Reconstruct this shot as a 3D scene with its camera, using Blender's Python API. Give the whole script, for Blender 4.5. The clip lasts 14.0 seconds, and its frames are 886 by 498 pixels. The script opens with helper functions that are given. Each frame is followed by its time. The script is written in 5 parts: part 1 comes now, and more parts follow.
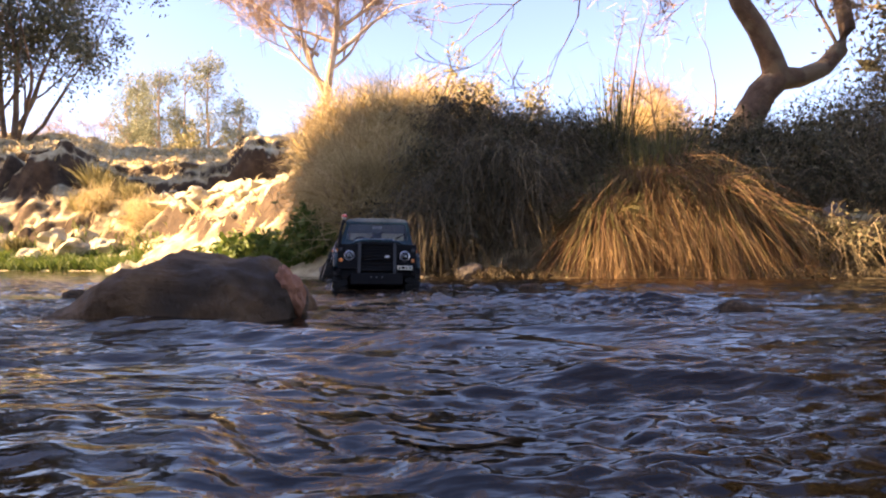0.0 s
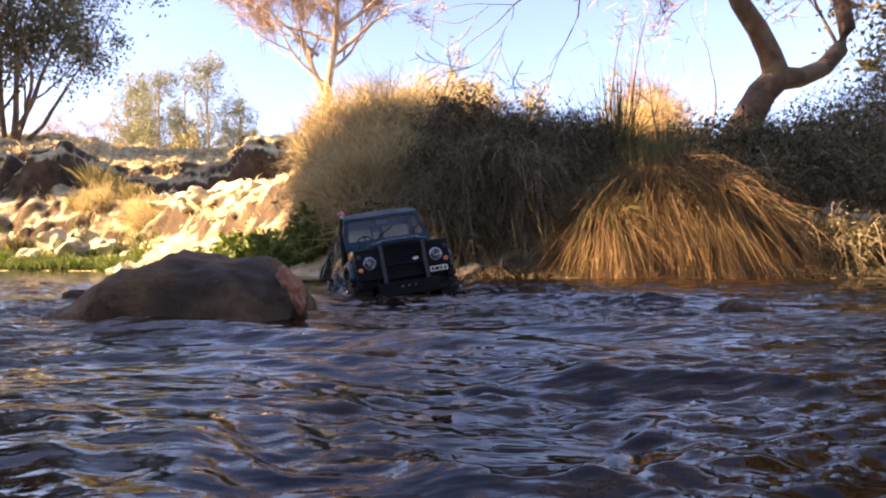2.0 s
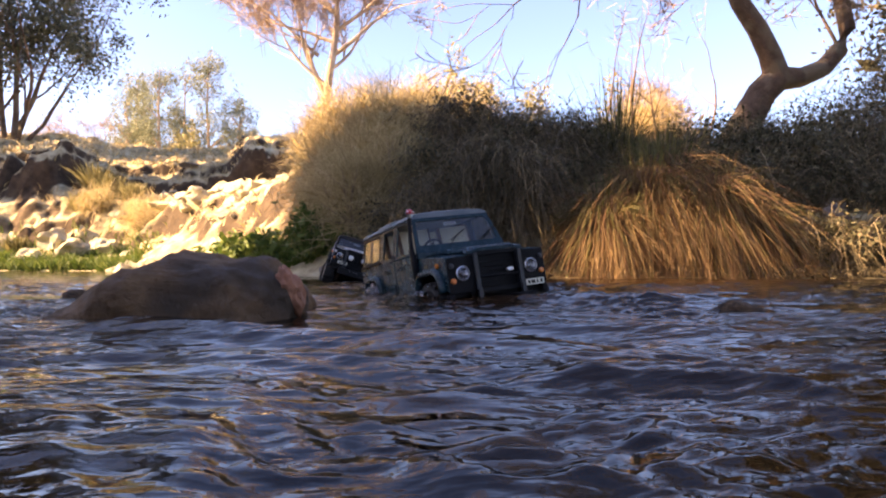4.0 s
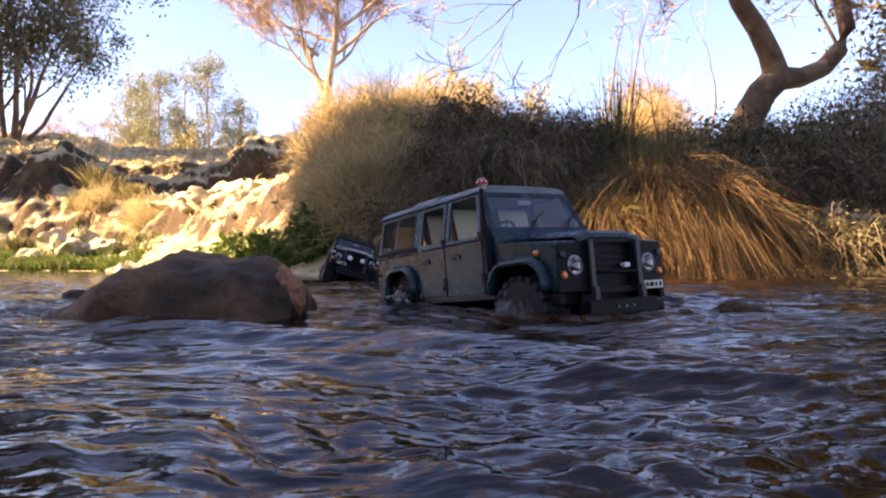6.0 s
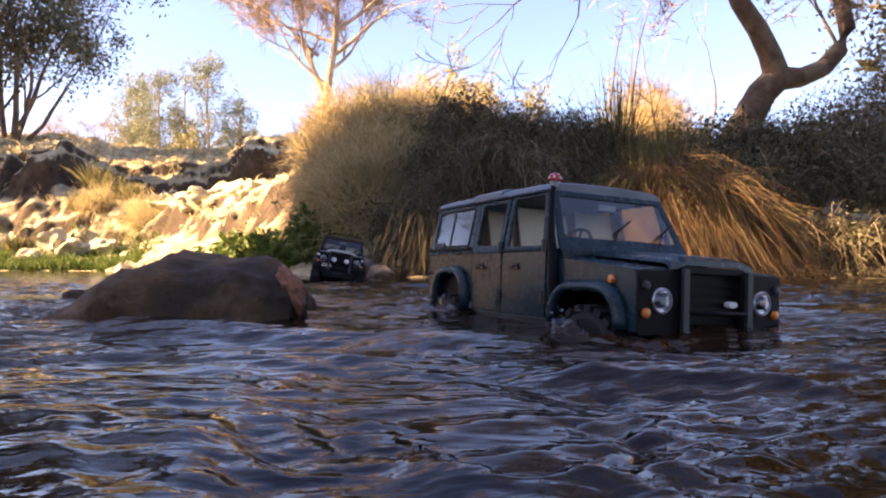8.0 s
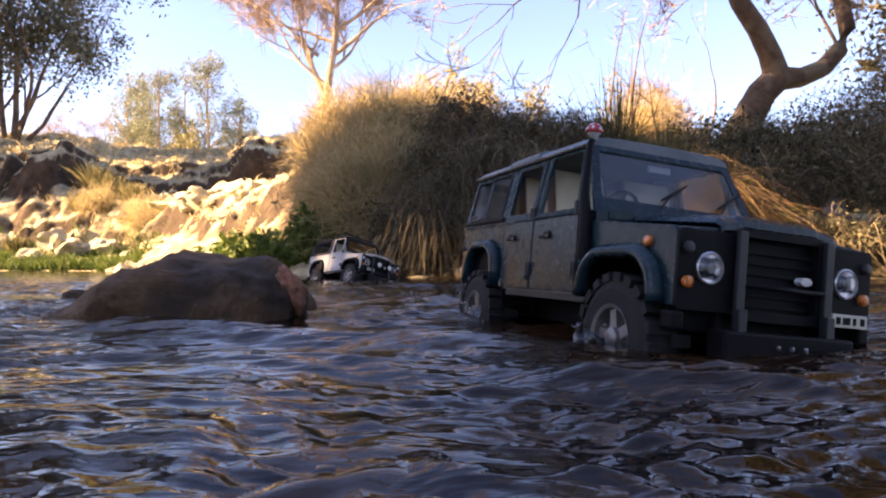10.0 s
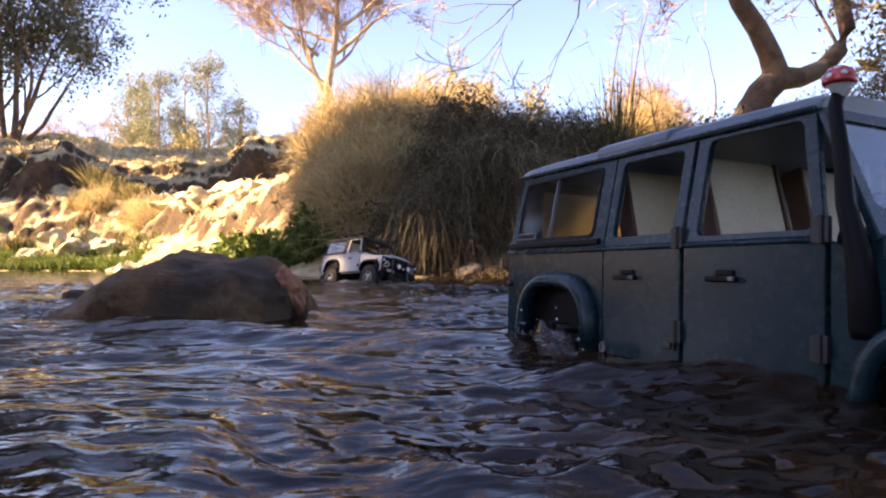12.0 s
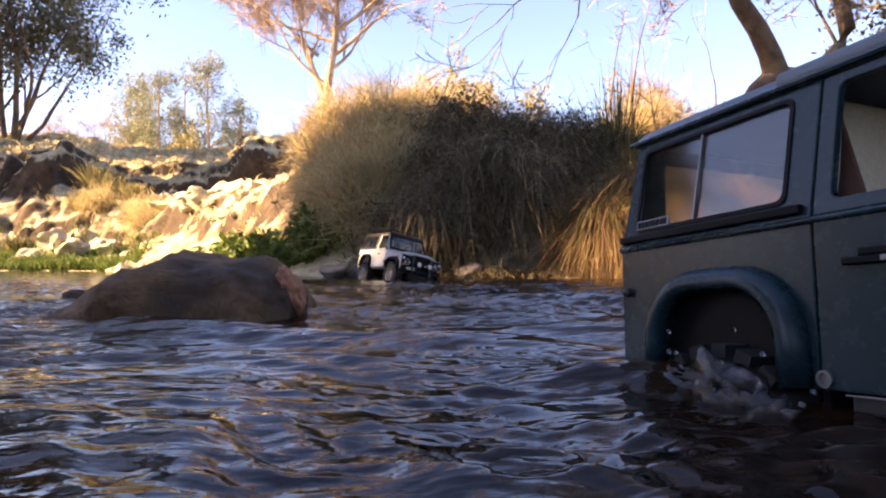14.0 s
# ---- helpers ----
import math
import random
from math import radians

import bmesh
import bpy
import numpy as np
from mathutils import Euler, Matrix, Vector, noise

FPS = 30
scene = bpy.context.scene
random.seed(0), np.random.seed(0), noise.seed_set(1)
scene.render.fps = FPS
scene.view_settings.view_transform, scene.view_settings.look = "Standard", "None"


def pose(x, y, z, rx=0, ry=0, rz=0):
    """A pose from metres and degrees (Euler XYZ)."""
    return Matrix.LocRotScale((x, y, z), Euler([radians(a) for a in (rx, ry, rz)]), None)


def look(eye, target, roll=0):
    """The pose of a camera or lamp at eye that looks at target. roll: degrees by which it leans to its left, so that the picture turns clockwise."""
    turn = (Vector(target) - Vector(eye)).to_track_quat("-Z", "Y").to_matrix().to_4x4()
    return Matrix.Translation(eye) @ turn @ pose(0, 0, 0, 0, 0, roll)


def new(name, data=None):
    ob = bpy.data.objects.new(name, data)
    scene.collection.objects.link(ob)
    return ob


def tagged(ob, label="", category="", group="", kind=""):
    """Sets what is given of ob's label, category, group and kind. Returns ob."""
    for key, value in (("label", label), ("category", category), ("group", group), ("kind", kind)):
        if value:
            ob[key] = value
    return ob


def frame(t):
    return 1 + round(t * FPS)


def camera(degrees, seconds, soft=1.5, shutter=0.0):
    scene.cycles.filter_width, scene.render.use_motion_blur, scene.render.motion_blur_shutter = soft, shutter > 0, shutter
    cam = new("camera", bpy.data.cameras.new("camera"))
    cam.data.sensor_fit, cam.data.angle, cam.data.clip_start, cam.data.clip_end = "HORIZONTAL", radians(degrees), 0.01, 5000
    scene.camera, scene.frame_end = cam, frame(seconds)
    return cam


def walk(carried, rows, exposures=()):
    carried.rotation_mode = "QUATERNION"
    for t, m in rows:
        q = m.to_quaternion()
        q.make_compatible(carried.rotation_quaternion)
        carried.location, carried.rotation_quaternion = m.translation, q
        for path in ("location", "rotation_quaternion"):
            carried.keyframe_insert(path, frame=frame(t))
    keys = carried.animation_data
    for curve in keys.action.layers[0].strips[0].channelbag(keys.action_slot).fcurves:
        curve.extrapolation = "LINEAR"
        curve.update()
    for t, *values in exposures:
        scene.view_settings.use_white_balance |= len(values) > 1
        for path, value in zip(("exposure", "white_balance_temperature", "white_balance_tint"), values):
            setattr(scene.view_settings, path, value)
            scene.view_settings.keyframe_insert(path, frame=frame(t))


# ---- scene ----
SECONDS = 14.0
cam = camera(67.4, SECONDS, soft=2.1)
EYE = 0.053
CAMERA_POSE = pose(0, 0, EYE, 90 + math.degrees(math.atan(0.025)), 0, 0)
walk(cam, [(0.0, CAMERA_POSE), (SECONDS, CAMERA_POSE)], exposures=[(0.0, 2.8, 7200, 36), (SECONDS, 2.8, 7200, 36)])

# ---- light: a low sun from the side, clear winter sky ----
SUN_DIR = Vector((-0.87, -0.17, 0.47)).normalized()
world = bpy.data.worlds.new("sky")
scene.world = world
world.use_nodes = True
wn = world.node_tree.nodes
wl = world.node_tree.links
wn.clear()
w_out = wn.new("ShaderNodeOutputWorld")
w_bg = wn.new("ShaderNodeBackground")
w_sky = wn.new("ShaderNodeTexSky")
w_sky.sky_type = "NISHITA"
w_sky.sun_disc = False
w_sky.sun_elevation = math.asin(SUN_DIR.z)
w_sky.sun_rotation = math.atan2(SUN_DIR.x, SUN_DIR.y)
w_sky.air_density = 1.0
w_sky.dust_density = 0.8
w_sky.ozone_density = 3.5
w_bg.inputs["Strength"].default_value = 0.067
wl.new(w_sky.outputs[0], w_bg.inputs[0])
wl.new(w_bg.outputs[0], w_out.inputs[0])

sun = new("sun", bpy.data.lights.new("sun", "SUN"))
sun.data.energy = 5.0
sun.data.angle = radians(0.6)
sun.data.color = (1.0, 0.79, 0.43)
sun.matrix_world = look(SUN_DIR * 30, (0, 0, 0))


# ---- materials ----
def nodes_of(name):
    m = bpy.data.materials.new(name)
    m.use_nodes = True
    return m, m.node_tree.nodes, m.node_tree.links, m.node_tree.nodes["Principled BSDF"]


def noise_node(n, l, vec, scale, detail=4.0, rough=0.6):
    t = n.new("ShaderNodeTexNoise")
    t.inputs["Scale"].default_value = scale
    t.inputs["Detail"].default_value = detail
    t.inputs["Roughness"].default_value = rough
    l.new(vec, t.inputs["Vector"])
    return t.outputs["Fac"]


def ramp(n, l, fac, stops):
    r = n.new("ShaderNodeValToRGB")
    while len(r.color_ramp.elements) < len(stops):
        r.color_ramp.elements.new(0.5)
    for e, (p, c) in zip(r.color_ramp.elements, stops):
        e.position, e.color = p, (*c, 1)
    l.new(fac, r.inputs[0])
    return r.outputs[0]


def mixed(n, l, fac, a, b, mode="MIX"):
    m = n.new("ShaderNodeMix")
    m.data_type, m.blend_type = "RGBA", mode
    for sock, v in ((m.inputs[0], fac), (m.inputs[6], a), (m.inputs[7], b)):
        if isinstance(v, (int, float)):
            sock.default_value = v
        elif isinstance(v, tuple):
            sock.default_value = (*v, 1)
        else:
            l.new(v, sock)
    return m.outputs[2]


def surface(name, stops, scale=6.0, fine=70.0, rough=0.7, metal=0.0, bump=0.3, depth=0.01, stain=None, coat=0.0, spec=0.5, grain=0.45, vary=0.12):
    """Colour from two scales of noise, fine relief, uneven gloss."""
    m, n, l, b = nodes_of(name)
    vec = n.new("ShaderNodeTexCoord").outputs["Object"]
    big = noise_node(n, l, vec, scale, 5)
    small = noise_node(n, l, vec, fine, 6, 0.7)
    col = ramp(n, l, big, stops)
    col = mixed(n, l, grain, col, ramp(n, l, small, [(0.3, (0.45, 0.45, 0.45)), (0.7, (1, 1, 1))]), "MULTIPLY")
    if stain:
        patch = noise_node(n, l, vec, scale * 0.4, 3)
        col = mixed(n, l, ramp(n, l, patch, [(0.5, (0, 0, 0)), (0.62, (1, 1, 1))]), col, stain)
    l.new(col, b.inputs["Base Color"])
    mr = n.new("ShaderNodeMapRange")
    mr.inputs["To Min"].default_value, mr.inputs["To Max"].default_value = max(0.02, rough - vary), min(1, rough + vary)
    l.new(small, mr.inputs["Value"])
    l.new(mr.outputs[0], b.inputs["Roughness"])
    b.inputs["Metallic"].default_value = metal
    b.inputs["Coat Weight"].default_value = coat
    b.inputs["Specular IOR Level"].default_value = spec
    if bump:
        bp = n.new("ShaderNodeBump")
        bp.inputs["Strength"].default_value, bp.inputs["Distance"].default_value = bump, depth
        l.new(small, bp.inputs["Height"])
        l.new(bp.outputs[0], b.inputs["Normal"])
    return m


def foliage(name, stops, rough=0.6, through_leaf=0.25):
    """Each leaf or blade its own shade."""
    m, n, l, b = nodes_of(name)
    geo = n.new("ShaderNodeNewGeometry")
    vec = n.new("ShaderNodeTexCoord").outputs["Object"]
    patch = noise_node(n, l, vec, 2.5, 3)
    mth = n.new("ShaderNodeMath")
    mth.operation = "MULTIPLY_ADD"
    mth.inputs[1].default_value, mth.inputs[2].default_value = 0.65, -0.15
    l.new(geo.outputs["Random Per Island"], mth.inputs[0])
    add = n.new("ShaderNodeMath")
    add.operation = "MULTIPLY_ADD"
    add.inputs[1].default_value = 0.6
    l.new(patch, add.inputs[0])
    l.new(mth.outputs[0], add.inputs[2])
    col = ramp(n, l, add.outputs[0], stops)
    l.new(col, b.inputs["Base Color"])
    b.inputs["Roughness"].default_value = rough
    b.inputs["Specular IOR Level"].default_value = 0.25
    tr = n.new("ShaderNodeBsdfTranslucent")
    l.new(col, tr.inputs["Color"])
    mx = n.new("ShaderNodeMixShader")
    mx.inputs[0].default_value = through_leaf
    l.new(b.outputs[0], mx.inputs[1])
    l.new(tr.outputs[0], mx.inputs[2])
    l.new(mx.outputs[0], n["Material Output"].inputs["Surface"])
    return m


def plain(name, color, rough=0.5, metal=0.0, wear=0.25, coat=0.0):
    return surface(name, [(0.3, tuple(c * (1 - wear) for c in color)), (0.7, color)], 30, 500, rough, metal, 0.08, 0.0005, None, coat)


def water_material():
    m, n, l, b = nodes_of("river_water")
    vec = n.new("ShaderNodeTexCoord").outputs["Object"]
    mp = n.new("ShaderNodeMapping")
    mp.inputs["Scale"].default_value = (0.42, 1.0, 1.0)
    l.new(vec, mp.inputs["Vector"])
    murk = noise_node(n, l, vec, 1.6, 3)
    l.new(ramp(n, l, murk, [(0.35, (0.004, 0.003, 0.0025)), (0.7, (0.045, 0.021, 0.008))]), b.inputs["Base Color"])
    b.inputs["Roughness"].default_value = 0.015
    b.inputs["IOR"].default_value = 1.33
    h1 = noise_node(n, l, mp.outputs[0], 58, 2, 0.5)
    h2 = noise_node(n, l, mp.outputs[0], 150, 2, 0.5)
    add = n.new("ShaderNodeMath")
    add.operation = "MULTIPLY_ADD"
    add.inputs[1].default_value = 0.22
    l.new(h2, add.inputs[0])
    l.new(h1, add.inputs[2])
    # glassy patches between the rippled ones
    gust = ramp(n, l, noise_node(n, l, mp.outputs[0], 9.0, 3), [(0.38, (0.12, 0.12, 0.12)), (0.58, (1, 1, 1))])
    lift = n.new("ShaderNodeMath")
    lift.operation = "MULTIPLY"
    l.new(add.outputs[0], lift.inputs[0])
    l.new(gust, lift.inputs[1])
    bp = n.new("ShaderNodeBump")
    bp.inputs["Strength"].default_value, bp.inputs["Distance"].default_value = 0.7, 0.006
    l.new(lift.outputs[0], bp.inputs["Height"])
    l.new(bp.outputs[0], b.inputs["Normal"])
    return m


def glass_material(name, tint, rough=0.03):
    m, n, l, b = nodes_of(name)
    b.inputs["Base Color"].default_value = (*tint, 1)
    b.inputs["Transmission Weight"].default_value = 1.0
    b.inputs["Roughness"].default_value = rough
    b.inputs["IOR"].default_value = 1.45
    return m


def ground_material():
    """Dry earth with stony patches, thin grass on the flats, shade-dark soil on steep faces."""
    m, n, l, b = nodes_of("river_bank_earth")
    vec = n.new("ShaderNodeTexCoord").outputs["Object"]
    big = noise_node(n, l, vec, 0.9, 5)
    mid = noise_node(n, l, vec, 5.0, 6, 0.7)
    fine = noise_node(n, l, vec, 45.0, 6, 0.7)
    earth = ramp(n, l, mid, [(0.3, (0.22, 0.165, 0.10)), (0.5, (0.54, 0.455, 0.27)), (0.7, (0.68, 0.60, 0.39))])
    grass = ramp(n, l, fine, [(0.35, (0.06, 0.07, 0.018)), (0.65, (0.20, 0.17, 0.06))])
    geo = n.new("ShaderNodeNewGeometry")
    sep = n.new("ShaderNodeSeparateXYZ")
    l.new(geo.outputs["Normal"], sep.inputs[0])
    flat = n.new("ShaderNodeMapRange")
    flat.inputs["From Min"].default_value, flat.inputs["From Max"].default_value = 0.80, 0.97
    l.new(sep.outputs["Z"], flat.inputs["Value"])
    mask = mixed(n, l, 1.0, flat.outputs[0], ramp(n, l, big, [(0.47, (0, 0, 0)), (0.6, (1, 1, 1))]), "MULTIPLY")
    # steep faces: darker soil, with the earth step's shade put into its tone
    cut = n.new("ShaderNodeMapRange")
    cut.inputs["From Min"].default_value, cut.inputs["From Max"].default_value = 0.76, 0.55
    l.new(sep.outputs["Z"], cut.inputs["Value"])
    shaded_soil = ramp(n, l, mid, [(0.3, (0.03, 0.021, 0.014)), (0.7, (0.115, 0.08, 0.05))])
    earth = mixed(n, l, cut.outputs[0], earth, shaded_soil)
    col = mixed(n, l, mask, earth, grass)
    col = mixed(n, l, 0.3, col, ramp(n, l, fine, [(0.25, (0.35, 0.35, 0.35)), (0.7, (1, 1, 1))]), "MULTIPLY")
    l.new(col, b.inputs["Base Color"])
    b.inputs["Roughness"].default_value = 0.95
    b.inputs["Specular IOR Level"].default_value = 0.2
    bp = n.new("ShaderNodeBump")
    bp.inputs["Strength"].default_value, bp.inputs["Distance"].default_value = 0.7, 0.05
    l.new(mid, bp.inputs["Height"])
    bp2 = n.new("ShaderNodeBump")
    bp2.inputs["Strength"].default_value, bp2.inputs["Distance"].default_value = 0.6, 0.015
    l.new(fine, bp2.inputs["Height"])
    l.new(bp.outputs[0], bp2.inputs["Normal"])
    l.new(bp2.outputs[0], b.inputs["Normal"])
    return m


WATER = water_material()
EARTH = ground_material()
WET_ROCK = surface("wet_brown_rock", [(0.3, (0.13, 0.07, 0.034)), (0.55, (0.26, 0.15, 0.076)), (0.75, (0.38, 0.24, 0.13))], 14, 80, 0.65, 0, 0.9, 0.014, (0.075, 0.05, 0.032), 0.0, 0.25)
RED_BREAK = surface("broken_red_stone", [(0.3, (0.28, 0.10, 0.05)), (0.7, (0.5, 0.22, 0.12))], 30, 120, 0.7, 0, 0.6, 0.006)
PALE_ROCK = surface("pale_limestone", [(0.3, (0.48, 0.42, 0.27)), (0.7, (0.72, 0.66, 0.47))], 4, 30, 0.85, 0, 0.8, 0.03)
GREY_ROCK = surface("grey_stone", [(0.3, (0.12, 0.10, 0.08)), (0.7, (0.30, 0.25, 0.20))], 5, 40, 0.8, 0, 0.7, 0.02)
BARK = surface("rough_bark", [(0.3, (0.08, 0.05, 0.032)), (0.7, (0.24, 0.155, 0.10))], 8, 45, 0.9, 0, 1.0, 0.02, (0.22, 0.17, 0.11))
PALE_BARK = surface("pale_bark", [(0.3, (0.30, 0.22, 0.15)), (0.7, (0.55, 0.42, 0.30))], 3, 20, 0.9, 0, 0.7, 0.03)
DARK_BARK = surface("dark_bark", [(0.3, (0.06, 0.045, 0.03)), (0.7, (0.14, 0.10, 0.07))], 5, 30, 0.9, 0, 0.7, 0.02)
OLIVE_LEAF = foliage("grey_green_leaves", [(0.15, (0.055, 0.068, 0.045)), (0.5, (0.13, 0.145, 0.095)), (0.85, (0.23, 0.235, 0.16))], 0.45)
GUM_LEAF = foliage("grey_gum_leaves", [(0.15, (0.11, 0.125, 0.075)), (0.5, (0.20, 0.215, 0.135)), (0.85, (0.33, 0.33, 0.21))])
EUCALYPT_LEAF = foliage("eucalyptus_leaves", [(0.15, (0.13, 0.125, 0.05)), (0.5, (0.27, 0.235, 0.10)), (0.85, (0.42, 0.36, 0.17))])
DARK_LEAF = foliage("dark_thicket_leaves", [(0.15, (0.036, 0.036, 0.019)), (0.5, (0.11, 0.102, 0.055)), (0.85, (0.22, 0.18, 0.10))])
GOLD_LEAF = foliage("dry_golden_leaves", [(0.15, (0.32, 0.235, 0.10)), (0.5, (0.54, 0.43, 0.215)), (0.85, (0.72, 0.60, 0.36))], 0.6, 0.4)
GREEN_LEAF = foliage("fresh_green_leaves", [(0.15, (0.04, 0.075, 0.012)), (0.5, (0.10, 0.15, 0.03)), (0.85, (0.20, 0.23, 0.06))])
SEDGE_GREEN = foliage("green_sedge_blades", [(0.15, (0.035, 0.042, 0.012)), (0.5, (0.10, 0.10, 0.032)), (0.85, (0.26, 0.21, 0.085))])
SEDGE_DRY = foliage("dry_sedge_blades", [(0.15, (0.055, 0.026, 0.012)), (0.5, (0.17, 0.092, 0.042)), (0.85, (0.38, 0.26, 0.12))])
# sedge blades again, with the thicket's shade put into their tones
SEDGE_SHADED = foliage("shaded_sedge_blades", [(0.15, (0.05, 0.042, 0.025)), (0.5, (0.13, 0.105, 0.06)), (0.85, (0.30, 0.225, 0.13))])
TWIG = surface("fine_twigs", [(0.3, (0.25, 0.17, 0.12)), (0.7, (0.42, 0.31, 0.24))], 5, 30, 0.9, 0, 0, 0.01)

TEAL_PAINT = surface("worn_dark_teal_paint", [(0.3, (0.006, 0.023, 0.030)), (0.7, (0.010, 0.036, 0.046))], 14, 120, 0.27, 0.0, 0.04, 0.0003, None, 0.0, 0.26, 0.12, 0.04)
# roof teal made paler: dust, plus the sky's reflection put into the colour
DUSTY_SKYLIT_ROOF = surface("dusty_skylit_roof_paint", [(0.3, (0.07, 0.10, 0.12)), (0.7, (0.15, 0.18, 0.20))], 20, 90, 0.4, 0.0, 0, 0.0004, None, 0.0, 0.5, 0.12, 0.04)
WHITE_PAINT = plain("dusty_white_paint", (0.52, 0.51, 0.49), 0.5, 0, 0.2)
BLACK_PLASTIC = surface("black_plastic", [(0.3, (0.006, 0.006, 0.007)), (0.7, (0.012, 0.012, 0.013))], 30, 500, 0.5, 0, 0.06, 0.0005, None, 0.0, 0.10)
DARK_TRIM = plain("dark_trim", (0.03, 0.032, 0.034), 0.5)
RUBBER = plain("tyre_rubber", (0.009, 0.0085, 0.008), 0.8)
STEEL = plain("grey_steel", (0.25, 0.25, 0.26), 0.4, 0.7)
RIM = plain("silver_rim", (0.3, 0.29, 0.28), 0.4, 0.7)
CHROME = plain("chrome", (0.9, 0.9, 0.9), 0.3, 0.9, 0.05)
CREAM = plain("cream_plastic_card", (0.80, 0.70, 0.48), 0.6, 0, 0.1)
BROWN_TRIM = plain("brown_seat_trim", (0.16, 0.08, 0.05), 0.6)
ORANGE_LENS = plain("orange_lens", (0.85, 0.22, 0.03), 0.2, 0, 0.1, 0.5)
RED_GLOSS = plain("red_gloss", (0.62, 0.03, 0.025), 0.25, 0, 0.1, 0.5)
WHITE_GLOSS = plain("white_gloss", (0.82, 0.80, 0.76), 0.35, 0, 0.05)
PLATE_YELLOW = plain("number_plate_face", (0.78, 0.74, 0.58), 0.4, 0, 0.08)
CANVAS = plain("dark_brown_canvas", (0.035, 0.027, 0.024), 0.85)
GLASS = glass_material("window_glass", (0.75, 0.78, 0.78), 0.06)
SPRAY = glass_material("churned_water", (0.80, 0.84, 0.90), 0.12)
LENS = glass_material("lamp_glass", (0.95, 0.95, 0.95), 0.04)


# ---- mesh helpers ----
def np_mesh(name, verts, faces, material, smooth=False):
    """A mesh from arrays; faces all with the same number of corners."""
    verts, faces = np.asarray(verts, np.float32), np.asarray(faces, np.int32)
    me = bpy.data.meshes.new(name)
    k = faces.shape[1]
    me.vertices.add(len(verts))
    me.vertices.foreach_set("co", verts.ravel())
    me.loops.add(faces.size)
    me.loops.foreach_set("vertex_index", faces.ravel())
    me.polygons.add(len(faces))
    me.polygons.foreach_set("loop_start", np.arange(0, faces.size, k, dtype=np.int32))
    me.polygons.foreach_set("loop_total", np.full(len(faces), k, np.int32))
    me.update(calc_edges=True)
    if smooth:
        me.polygons.foreach_set("use_smooth", np.ones(len(faces), bool))
    me.materials.append(material)
    return me


def part(name, data, material, parent, label="", smooth=False, bevel=0.0, kind=""):
    """Links a bmesh (or a mesh) as one mesh object under a thing or a part."""
    if isinstance(data, bmesh.types.BMesh):
        me = bpy.data.meshes.new(name)
        bmesh.ops.recalc_face_normals(data, faces=data.faces)
        data.to_mesh(me)
        data.free()
        me.materials.append(material)
    else:
        me = data
    if smooth:
        me.polygons.foreach_set("use_smooth", np.ones(len(me.polygons), bool))
    ob = new(name, me)
    ob.parent = parent
    tagged(ob, label, kind=kind)
    if bevel:
        md = ob.modifiers.new("edge", "BEVEL")
        md.width, md.segments, md.limit_method = bevel, 2, "ANGLE"
    return ob


def thing(name, label, category, m=None, group="", kind=""):
    ob = new(name)
    if m is not None:
        ob.matrix_basis = m
    return tagged(ob, label, category, group, kind)


def box(bm, x0, x1, y0, y1, z0, z1, m=None):
    vs = [bm.verts.new((x, y, z)) for x in (x0, x1) for y in (y0, y1) for z in (z0, z1)]
    for q in ((0, 1, 3, 2), (4, 6, 7, 5), (0, 4, 5, 1), (2, 3, 7, 6), (0, 2, 6, 4), (1, 5, 7, 3)):
        bm.faces.new([vs[i] for i in q])
    if m is not None:
        for v in vs:
            v.co = m @ v.co
    return bm


def tube(bm, points, radii, sides=8, cap=True):
    """A bent, tapered tube along points."""
    rings = []
    n = len(points)
    side = None
    for i, p in enumerate(points):
        p = Vector(p)
        d = (Vector(points[min(i + 1, n - 1)]) - Vector(points[max(i - 1, 0)])).normalized()
        if side is None:
            side = d.orthogonal().normalized()
        side = (side - d * side.dot(d)).normalized()
        up = d.cross(side)
        r = radii[i] if isinstance(radii, (list, tuple)) else radii
        rings.append([bm.verts.new(p + (side * math.cos(a) + up * math.sin(a)) * r) for a in np.linspace(0, 2 * math.pi, sides, endpoint=False)])
    for a, b in zip(rings, rings[1:]):
        for i in range(sides):
            bm.faces.new((a[i], a[(i + 1) % sides], b[(i + 1) % sides], b[i]))
    if cap:
        bm.faces.new(rings[0][::-1])
        bm.faces.new(rings[-1])
    return bm


def lathe(bm, profile, axis="y", sides=32, centre=(0, 0, 0), cap=True):
    """Turns (along, radius) pairs round an axis."""
    rings = []
    for a, r in profile:
        ring = []
        for t in np.linspace(0, 2 * math.pi, sides, endpoint=False):
            c, s = r * math.cos(t), r * math.sin(t)
            p = {"x": (a, c, s), "y": (c, a, s), "z": (c, s, a)}[axis]
            ring.append(bm.verts.new(Vector(p) + Vector(centre)))
        rings.append(ring)
    for a, b in zip(rings, rings[1:]):
        for i in range(sides):
            bm.faces.new((a[i], a[(i + 1) % sides], b[(i + 1) % sides], b[i]))
    if cap:
        bm.faces.new(rings[0])
        bm.faces.new(rings[-1][::-1])
    return bm


